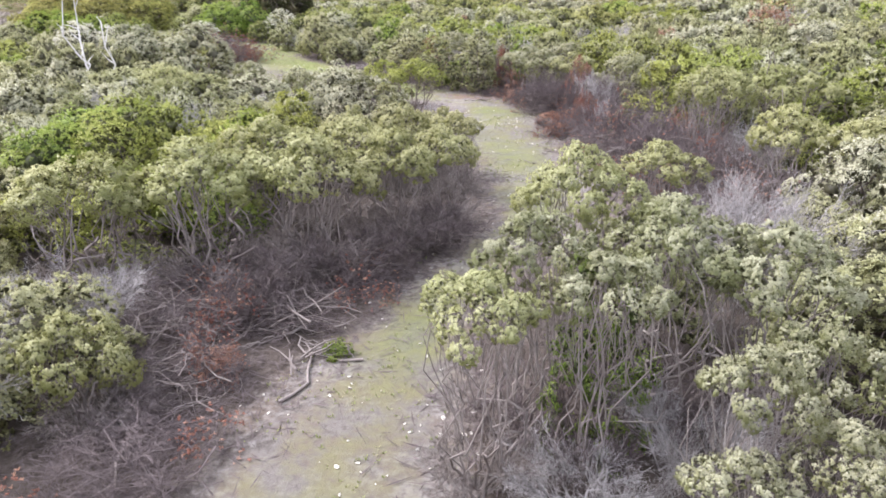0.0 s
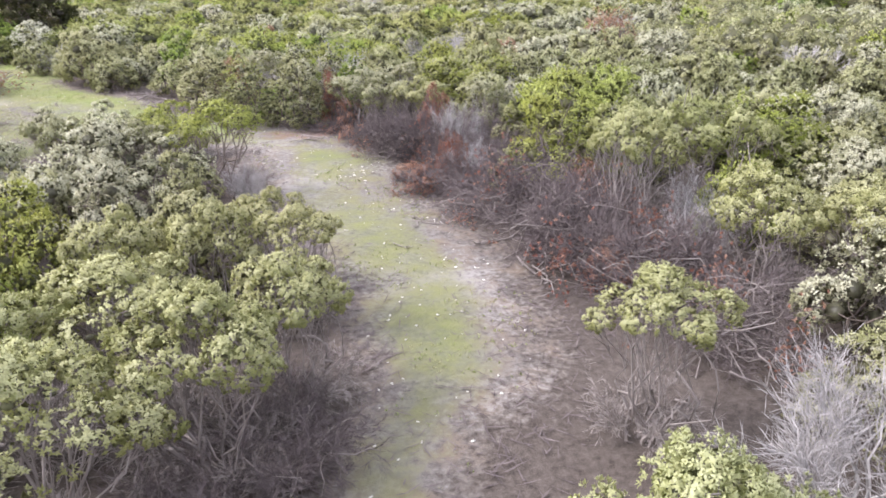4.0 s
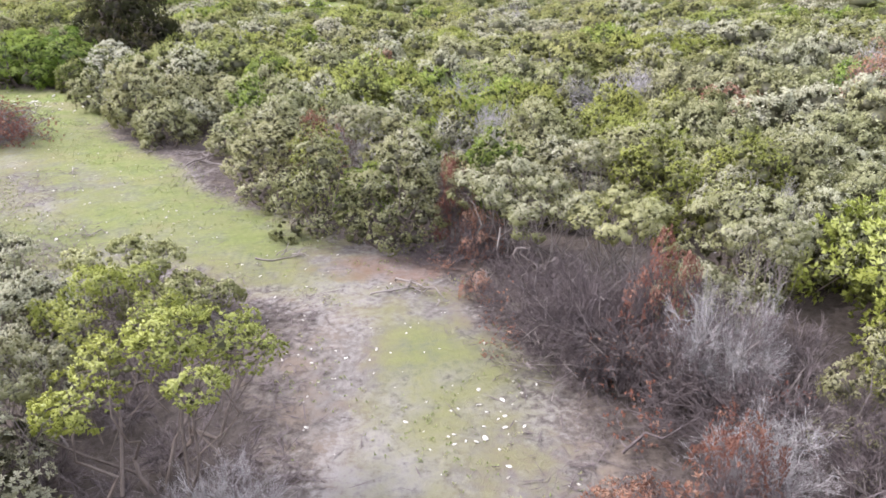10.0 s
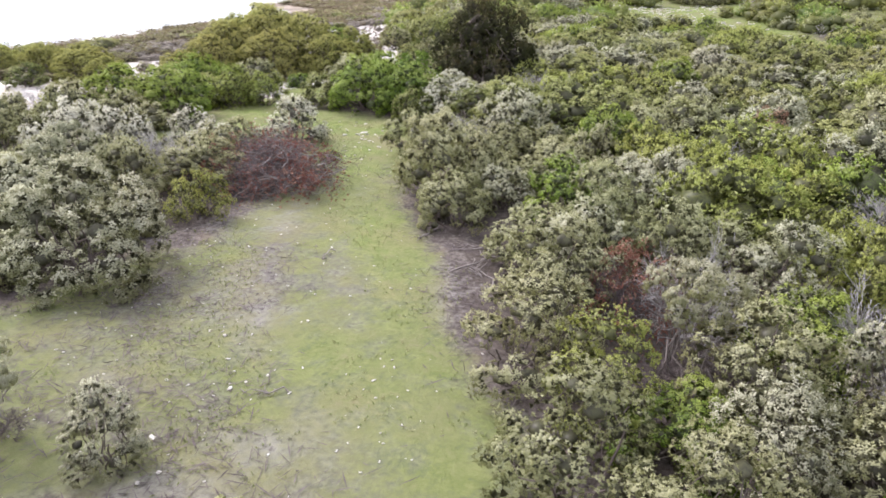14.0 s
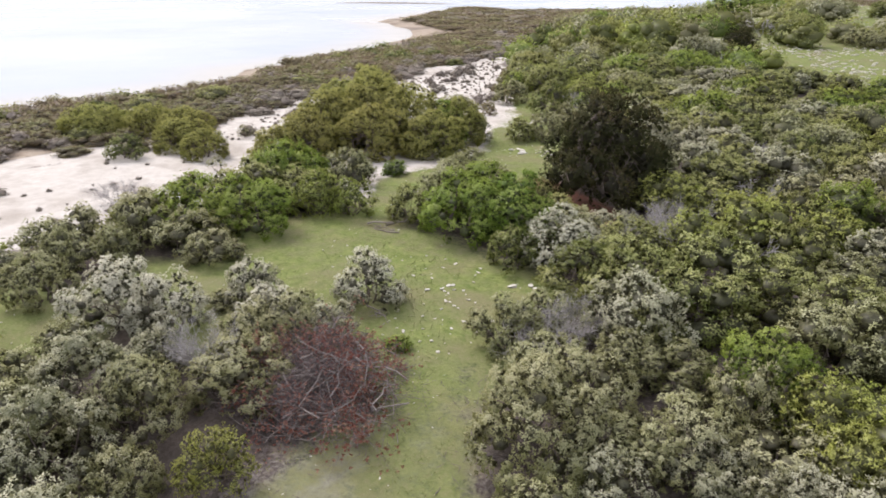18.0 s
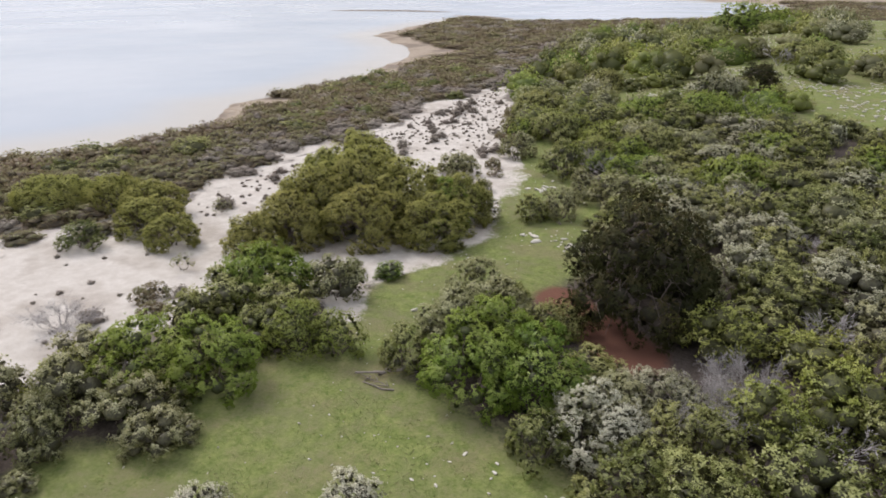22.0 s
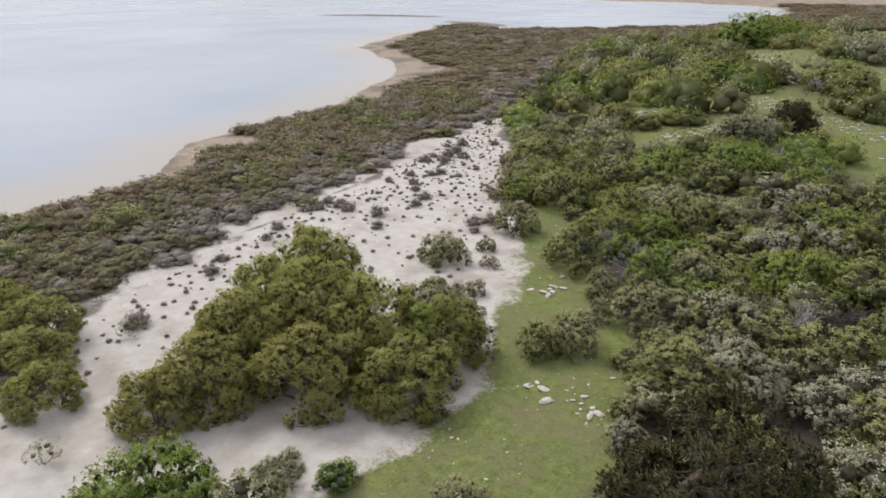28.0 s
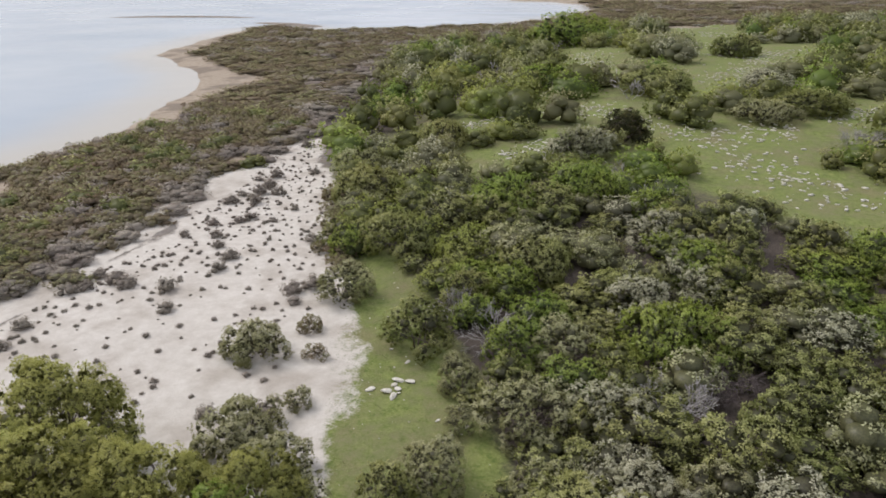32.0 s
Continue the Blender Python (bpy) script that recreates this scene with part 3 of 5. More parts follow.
def shrub_arrays(kind, seed, level, H0=H0):
    """Stems and crown of one bush of the drawn-up width and height: (corners, faces) and (corners, faces, tones, normals, clump shades)."""
    rng = np.random.default_rng(seed * 77 + 5)
    foot, close, slim, stems = FORM[kind]
    clumps, many, per, leaves, leaf = LEVELS[level]
    close_by = level in ("near", "fine", "middle")
    if not close_by and kind in "NOW":
        close = close * 0.90
    if kind in "TK":
        clumps = int(clumps * (2.8 if kind == "T" else 1.6))
        leaf = leaf * (0.72 if kind == "T" else 1.5)
        per = int(per * (1.5 if kind == "T" else 1.2))
    if kind in "LVQ":
        clumps = int(clumps * (1.0 if kind != "Q" else 0.75))
    if kind == "J":
        clumps = max(4, clumps // 3)
    # clumps over the dome, of uneven size and reach
    i = np.arange(clumps) + 0.5
    low = 0.12 if kind in "LVQ" else -0.38
    el = np.arcsin(np.clip(low + (1 - low) * i / clumps + rng.normal(0, 0.08, clumps), -0.5, 1))
    az = i * 2.39996 + rng.normal(0, 0.4, clumps)
    d = np.stack([np.cos(el) * np.cos(az), np.cos(el) * np.sin(az), np.sin(el)], -1)
    rc = W0 * 0.64 / clumps ** 0.5 * close * rng.uniform(0.72, 1.28, clumps)
    grown = 1 + 0.10 * np.sin(az * 2 + seed) * np.cos(el) + rng.normal(0, 0.11 if kind in "LVQJ" else 0.045 if kind == "T" else 0.06, clumps)
    if kind in "LVQ":
        foot = max(foot, 1 - 0.52 * W0 / H0)
    z0 = H0 * (foot + 0.22 * (1 - foot))
    axes = np.stack([W0 / 2 - rc * 0.8, W0 / 2 - rc * 0.8, H0 - z0 - rc * 0.75], -1)
    if kind == "K":
        grown = grown * (1 - 0.25 * np.clip(d[:, 2], 0, 1) * (1 - np.clip(d[:, 2], 0, 1)))
    c = d * axes * grown[:, None] + [0, 0, z0]
    c[:, 2] = np.maximum(c[:, 2], rc * 0.6 + 0.03)
    out = unit(d * 0.95 + [0, 0, 0.45])
    flat = np.array([1, 1, 0.72 if kind in "LVQ" else 0.86])
    # lobes over the outer side of each clump
    m = clumps * many
    own = np.repeat(np.arange(clumps), many)
    ld = unit(out[own] * 0.52 + unit(rng.normal(0, 1, (m, 3))))
    lobe = c[own] + ld * (rc[own] * rng.uniform(0.74, 1.04, m))[:, None] * flat
    lobe[:, 2] = np.maximum(lobe[:, 2], 0.05)
    rl = rc[own] * 1.25 / many ** 0.5 * rng.uniform(0.7, 1.3, m)
    # tufts over each lobe
    n = m * per
    of = np.repeat(np.arange(m), per)
    dd = unit(ld[of] * 0.7 + unit(rng.normal(0, 1, (n, 3))))
    pos = lobe[of] + dd * (rl[of] * rng.uniform(0.62, 1.05, n))[:, None]
    axis = unit(dd * 0.7 + ld[of] * 0.3 + [0, 0, 0.4 if kind != "K" else -0.15] + rng.normal(0, 0.22, (n, 3)))
    plain = level != "near" or kind in "TK"
    lv, lq, which = tufts(rng, pos, axis, leaves, leaf, leaf * slim, (22, 92) if kind not in "YKQ" else (8, 60), plain)
    corners = 3 if plain else 4
    leaf_way = unit(lv.reshape(-1, corners, 3)[:, corners // 2] - pos[which])
    nor = unit(np.repeat((0.5 * dd + 0.5 * ld[of] + 0.35 * out[own][of])[which] + (0.15 if close_by else 0.55) * leaf_way, corners, 0))
    # tone rises where lobe and tuft face up, plus random parts
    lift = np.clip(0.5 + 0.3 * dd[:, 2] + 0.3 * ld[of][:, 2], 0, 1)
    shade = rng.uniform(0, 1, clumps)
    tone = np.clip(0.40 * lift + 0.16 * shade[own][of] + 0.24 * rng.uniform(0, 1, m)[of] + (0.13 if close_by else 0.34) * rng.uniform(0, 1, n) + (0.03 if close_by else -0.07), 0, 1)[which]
    # a dull twiggy core closes each clump, painted dark like the shade inside it
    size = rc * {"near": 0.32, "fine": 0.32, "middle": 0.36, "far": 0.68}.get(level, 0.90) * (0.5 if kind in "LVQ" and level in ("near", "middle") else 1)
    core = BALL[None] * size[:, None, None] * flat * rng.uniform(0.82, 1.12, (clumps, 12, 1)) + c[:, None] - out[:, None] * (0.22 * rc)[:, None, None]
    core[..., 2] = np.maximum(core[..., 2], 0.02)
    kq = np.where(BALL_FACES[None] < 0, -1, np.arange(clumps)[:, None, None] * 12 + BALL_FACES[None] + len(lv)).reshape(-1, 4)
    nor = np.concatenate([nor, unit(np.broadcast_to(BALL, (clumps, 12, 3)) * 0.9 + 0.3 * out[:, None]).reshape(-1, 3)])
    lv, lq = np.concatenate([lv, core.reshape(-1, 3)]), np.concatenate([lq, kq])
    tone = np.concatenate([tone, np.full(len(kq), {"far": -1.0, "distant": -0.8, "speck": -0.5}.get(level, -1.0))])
    shade = np.concatenate([shade[own][of][which], np.repeat(shade, len(BALL_FACES))])
    # older leaves and twig ends fill each lobe, darkened to paint its inner shade
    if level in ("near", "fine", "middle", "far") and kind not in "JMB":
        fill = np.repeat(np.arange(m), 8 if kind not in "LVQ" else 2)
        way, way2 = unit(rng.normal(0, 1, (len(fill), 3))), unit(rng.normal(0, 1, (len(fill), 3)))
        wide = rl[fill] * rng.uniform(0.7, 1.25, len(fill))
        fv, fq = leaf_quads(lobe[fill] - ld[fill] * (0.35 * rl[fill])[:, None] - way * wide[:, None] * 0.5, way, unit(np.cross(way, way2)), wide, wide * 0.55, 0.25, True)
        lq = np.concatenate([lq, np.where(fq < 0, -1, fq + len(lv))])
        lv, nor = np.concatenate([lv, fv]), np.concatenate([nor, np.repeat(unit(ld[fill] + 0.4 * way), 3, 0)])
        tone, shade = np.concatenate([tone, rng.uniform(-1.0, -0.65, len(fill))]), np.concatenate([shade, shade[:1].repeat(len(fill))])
    # stems from the root to each clump
    pieces = []
    sides = {"near": 5, "middle": 4}.get(level, 3)
    heads = np.stack([np.cos(np.arange(stems) * 6.283 / stems), np.sin(np.arange(stems) * 6.283 / stems), np.zeros(stems)], -1) * W0 * rng.uniform(0.14, 0.26, (stems, 1))
    heads[:, 2] = H0 * rng.uniform(0.26, 0.42, stems)
    if stems == 1:
        heads = np.array([[0.02, 0.02, H0 * 0.75]])
    for hd in heads:
        root = np.array([hd[0] * 0.25, hd[1] * 0.25, -0.06])
        pieces.append(tube(bent(rng, root, hd, 6, 0.20), 0.036 if stems > 1 else 0.12, 0.022, sides))
    near = np.argmin(((c[:, None, :2] - heads[None, :, :2]) ** 2).sum(-1), 1)
    for k in range(0, clumps, {"near": 1, "fine": 1, "middle": 1, "far": 3}.get(level, 999)):
        hd = heads[near[k]] * [1, 1, rng.uniform(0.6, 1)]
        pieces.append(tube(bent(rng, hd, c[k], 5, 0.16), 0.020, 0.008, 3 if level != "near" else 4))
        if level in ("near", "middle"):
            for _ in range(3 if kind not in "LVQ" else 6):  # side twigs into the clump, some of them bare
                at = hd + (c[k] - hd) * rng.uniform(0.3, 1.0)
                to = c[k] + unit(rng.normal(0, 1, 3) + d[k]) * rc[k] * rng.uniform(0.5, 1.0) * [1, 1, 0.6] - [0, 0, 0.25 * rc[k]]
                pieces.append(tube(bent(rng, at, to, 3, 0.12), 0.009, 0.004, 3))
    return join(pieces), (lv, lq, tone, nor, shade)


def hair(rng, p0, p1, width):
    """Fine twigs as narrow blades from p0 to p1."""
    way = p1 - p0
    size = np.linalg.norm(way, axis=1)
    way = unit(way)
    side = unit(np.cross(way, unit(rng.normal(0, 1, way.shape))))
    return leaf_quads(p0, way, side, size, np.full(len(p0), width), 0.5)


def twig_arrays(seed, level, sprawl=0.0):
    """A dead bush: stems that fork over and over into fine bare twigs."""
    rng = np.random.default_rng(seed * 31 + 9)
    stems, twigs = [], []
    n1, n2, n3, n4 = {"near": (9, 8, 10, 10), "middle": (8, 7, 8, 6), "far": (7, 5, 5, 2), "distant": (5, 4, 4, 1), "speck": (4, 3, 3, 0)}[level]
    wide = {"near": 0.0052, "middle": 0.008, "far": 0.018, "distant": 0.03, "speck": 0.05}[level]
    if sprawl:
        n4, wide = int(n4 * 1.4), wide * 1.45
    for a in range(n1):
        az = a * 6.283 / n1 + rng.normal(0, 0.3)
        up = unit(np.array([math.cos(az) * 0.8, math.sin(az) * 0.8, rng.uniform(0.6, 1.5) * (1 - 0.45 * sprawl)]))
        tip = up * rng.uniform(0.9, 1.25)
        root = np.array([math.cos(az) * 0.1, math.sin(az) * 0.1, -0.05])
        stems.append(tube(bent(rng, root, tip, 7, 0.12 + 0.08 * sprawl), 0.020 + 0.012 * sprawl, 0.009 + 0.003 * sprawl, 4))
        p0 = root + (tip - root) * rng.uniform(0.35, 1.0, (n2, 1))
        w1 = unit(up + rng.normal(0, 0.45 + 0.3 * sprawl, (n2, 3)) + [0, 0, 0.1])
        p1 = p0 + w1 * rng.uniform(0.35, 0.7, (n2, 1))
        for u, v in zip(p0, p1):
            (stems if sprawl else twigs).append(tube(bent(rng, u, v, 5, 0.16), 0.009 + 0.005 * sprawl, 0.004, 3))
        q0 = np.repeat(p0, n3, 0) + np.repeat(p1 - p0, n3, 0) * rng.uniform(0.15, 1.0, (n2 * n3, 1))
        w2 = unit(np.repeat(w1, n3, 0) + rng.normal(0, 0.5 + 0.25 * sprawl, (n2 * n3, 3)) + [0, 0, 0.12 - 0.2 * sprawl])
        q1 = q0 + w2 * rng.uniform(0.2, 0.45, (n2 * n3, 1))
        twigs.append(hair(rng, q0, q1, wide * 1.3))
        k = n2 * n3 * n4
        r0 = np.repeat(q0, n4, 0) + np.repeat(q1 - q0, n4, 0) * rng.uniform(0.15, 1.0, (k, 1))
        twigs.append(hair(rng, r0, r0 + unit(np.repeat(w2, n4, 0) + rng.normal(0, 0.55, (k, 3))) * rng.uniform(0.1, 0.26, (k, 1)), wide))
    fit = lambda vq: (np.clip(vq[0], [-9, -9, -0.06], 9), vq[1])
    return fit(join(stems)), fit(join(twigs))


def pile_arrays(seed, branches=75, stout=1.0):
    """A heap of cut or fallen branches, drawn up 2.4 m wide and 1.0 m high: branches, fine twigs, clinging dead leaves."""
    rng = np.random.default_rng(seed * 13 + 3)
    big, fine, tip, tip_way = [], [], [], []
    for k in range(branches):
        r, az = 0.95 * math.sqrt(rng.uniform()), rng.uniform(0, 6.283)
        top = 0.95 * (1 - (r / 1.15) ** 2)
        mid = np.array([r * math.cos(az), r * math.sin(az), rng.uniform(0.05, max(0.12, top))])
        turn = rng.uniform(0, 6.283)
        way = unit(np.array([math.cos(turn), math.sin(turn), rng.normal(0.05, 0.22)]))
        half = rng.uniform(0.3, 0.75)
        a, b = mid - way * half, mid + way * half
        a[2], b[2] = max(a[2], 0.02), max(b[2], 0.03)
        line = bent(rng, a, b, 5, 0.11)
        line[:, 2] = np.maximum(line[:, 2], 0.015)
        thick = rng.choice([0.006, 0.009, 0.014, 0.022], p=[0.45, 0.3, 0.18, 0.07])
        big.append(tube(line, thick * stout, thick * 0.4 * stout, 4))
        for _ in range(9):
            t = rng.integers(1, 5)
            q0 = line[t]
            w2 = unit(way + rng.normal(0, 0.55, 3) + [0, 0, 0.12])
            q1 = q0 + w2 * rng.uniform(0.2, 0.5)
            q1[2] = max(q1[2], 0.02)
            s0 = q0 + (q1 - q0) * rng.uniform(0.2, 1, (9, 1))
            s1 = s0 + unit(w2 + rng.normal(0, 0.6, (9, 3))) * rng.uniform(0.1, 0.28, (9, 1))
            s1[:, 2] = np.maximum(s1[:, 2], 0.02)
            fine.append(hair(rng, np.concatenate([q0[None], s0]), np.concatenate([q1[None], s1]), 0.006))
            tip.append(q1)
            tip_way.append(w2)
    tip, tip_way = np.array(tip), np.array(tip_way)
    lump = np.sin(tip[:, 0] * 3.1 + seed) + np.sin(tip[:, 1] * 2.7 - seed) > (-0.3 if stout > 1 else 0.9 if seed < 2 else 1.2)
    tip, tip_way = np.repeat(tip[lump], 3, 0), np.repeat(tip_way[lump], 3, 0)
    tip = tip + rng.normal(0, 0.06, tip.shape)
    tip[:, 2] = np.maximum(tip[:, 2], 0.04)
    lv, lq, which = tufts(rng, tip, unit(tip_way + rng.normal(0, 0.3, tip.shape)), 9, 0.05, 0.014, (10, 60))
    return join(big), join(fine), (lv, lq, rng.uniform(0, 1, len(tip))[which])


MESHES = {}


def shrub_meshes(kind, seed, level, tall):
    key = (kind, seed, level, tall)
    if key not in MESHES:
        (sv, sq), (lv, lq, tone, nor, shade) = shrub_arrays(kind, seed, level, tall)
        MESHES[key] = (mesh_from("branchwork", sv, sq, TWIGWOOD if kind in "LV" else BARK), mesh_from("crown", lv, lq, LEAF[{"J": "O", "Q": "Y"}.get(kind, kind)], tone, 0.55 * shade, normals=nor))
    return MESHES[key]


def twig_meshes(seed, level, wood, sprawl=0.0):
    key = ("D", seed, level, wood.name, sprawl)
    if key not in MESHES:
        a, b = twig_arrays(seed, level, sprawl)
        MESHES[key] = (mesh_from("branchwork", *a, TWIGWOOD if sprawl else wood), mesh_from("twig_mass", *b, wood))
    return MESHES[key]


WORDS = {
    "O": ("heath_shrub", "shrub", "olive-green coastal heath shrub on grey leggy stems", "heath shrubs"),
    "L": ("leggy_shrub", "shrub", "olive-tipped shrub on tall bare grey stems", "leggy shrubs along the track"),
    "Q": ("airy_shrub", "shrub", "airy lime-leaved shrub on dark crooked branches", "airy lime shrubs"),
    "V": ("open_shrub", "shrub", "open grey-stemmed shrub with creamy flower-like leaf tufts", "open pale shrubs"),
    "N": ("coast_shrub", "shrub", "deep olive-green rounded coastal shrub", "coast shrubs"),
    "W": ("pale_shrub", "shrub", "grey-green shrub with creamy white leaf tips", "pale-tipped shrubs"),
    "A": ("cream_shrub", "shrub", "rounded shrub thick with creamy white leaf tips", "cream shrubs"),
    "G": ("green_shrub", "shrub", "dense bright green rounded coastal shrub", "green shrubs"),
    "Y": ("lime_shrub", "shrub", "yellow-green shrub with soft feathery foliage", "lime shrubs"),
    "T": ("tea_tree", "tree", "broad olive coastal tree with billowing clumped crown", "trees on the salt flat"),
    "K": ("pine_tree", "tree", "dark bushy conifer with brown-tinged needles", "conifers"),
    "B": ("saltbush", "shrub", "low brown-green saltbush on pale sand", "saltbushes"),
    "M": ("samphire_clump", "shrub", "small grey-brown samphire clump on white sand", "samphire clumps"),
    "J": ("sapling", "shrub", "thin young shrub standing alone on white sand", "saplings"),
    "E": ("withered_shrub", "dead shrub", "withered dark grey-brown shrub with drooping bare twigs", "withered shrubs"),
    "D": ("dead_shrub", "dead shrub", "leafless silver-grey dead shrub of fine twigs", "dead shrubs"),
    "S": ("fallen_shrub", "dead shrub", "collapsed purple-grey dead shrub with bare tangled branches", "fallen shrubs beside the track"),
    "R": ("rust_shrub", "dead shrub", "dead shrub with clinging rust-brown leaves", "rust-brown shrubs"),
    "P": ("brush_pile", "brush pile", "heap of cut branches with rust-brown dead leaves", "brush piles")}
COUNT = {}


def thing(kind, x, y, turn, sx, sy, sz, parts, label=""):
    """One plant or heap: an empty at its foot with its parts under it."""
    name, category, words, group = WORDS[kind]
    ob = tagged(new(name), label or words, category, group)
    ob.empty_display_size = 0.2
    ob.matrix_basis = pose(x, y, z_at(x, y) - 0.02, 0, 0, turn) @ Matrix.Diagonal((sx, sy, sz, 1))
    for part_name, mesh in parts:
        p = new(part_name, mesh)
        p.parent = ob
        if part_name in ("branchwork", "twig_mass", "dead_foliage"):
            tagged(p, kind="stuff")
    COUNT[kind] = COUNT.get(kind, 0) + 1
    return ob


def plant(kind, x, y, w, h, level, rng, label=""):
    turn, seed = rng.uniform(0, 360), int(rng.integers(0, 4 if level != "near" else 3))
    sx, sz = w / W0, h / H0
    sy = sx * rng.uniform(0.88, 1.12)
    if kind in "DE":
        a, b = twig_meshes(seed, level, DEADWOOD if kind == "D" else SLASH, 0.0 if kind == "D" else 1.0)
        return thing(kind, x, y, turn, sx, sy, sz, (("branchwork", a), ("twig_mass", b)), label)
    if kind == "R":
        a, b = twig_meshes(seed, level, SLASH)
        key = ("R", seed, level)
        if key not in MESHES:
            _, (lv, lq, tone, nor, _) = shrub_arrays("Y", seed + 20, {"near": "middle"}.get(level, level))
            leafy = (tone >= 0) & (np.arange(len(tone)) % 5 > 0)
            MESHES[key] = mesh_from("dead_foliage", lv, lq[leafy], LEAF["R"], tone[leafy], normals=nor)
        return thing(kind, x, y, turn, sx, sy, sz, (("branchwork", a), ("twig_mass", b), ("dead_foliage", MESHES[key])), label)
    if kind in "PS":
        key = (kind, seed)
        if key not in MESHES:
            a, b, (lv, lq, tone) = pile_arrays(seed, 75, 1.0 if kind == "S" else 1.1)
            MESHES[key] = (mesh_from("branchwork", *a, TWIGWOOD if seed != 2 or kind == "P" else SLASH), mesh_from("twig_mass", *b, SLASH), mesh_from("dead_foliage", lv, lq, LEAF["R"], tone))
        a, b, c = MESHES[key]
        return thing(kind, x, y, turn, sx, sy, h / 1.0, (("branchwork", a), ("twig_mass", b), ("dead_foliage", c)), label)
    tall = H0
    if level in ("near", "fine", "middle") and not 0.55 < h / w < 1.0:  # slim and low ones are drawn up in their own shape
        tall, seed = W0 * min((0.45, 1.2, 1.6, 2.1), key=lambda v: abs(v - h / w)), seed % 2
    sz = h / tall
    a, b = shrub_meshes(kind, seed, level, tall)
    if kind in "LVQ" and level != "far":  # a skirt of bare grey twigs under the leaves
        ob = thing(kind, x, y, turn, sx, sy, sz, (("branchwork", a), ("crown", b), ("twig_mass", twig_meshes(seed, "middle", TWIGWOOD if kind == "L" else SLASH, 1.0)[1])), label)
        ob.children[-1].matrix_basis = Matrix.Diagonal((0.88, 0.88, 0.50 * tall / H0, 1))
        return ob
    return thing(kind, x, y, turn, sx, sy, sz, (("trunk" if kind in "TK" else "branchwork", a), ("crown", b)), label)


# ---- ground and water ----
RED_STRIP = [(-17.2, 59.0, 0.35, -12.8, 56.3, 0.6)]


def spread_lines(lo, hi, step, far_lo, far_hi):
    """Grid lines close together from lo to hi, ever wider beyond."""
    out = list(np.arange(lo, hi + 1e-6, step))
    s, v = step, hi
    while v < far_hi:
        s *= 1.09
        v += s
        out.append(v)
    s, v = step, lo
    while v > far_lo:
        s *= 1.09
        v -= s
        out.insert(0, v)
    return np.array(out)


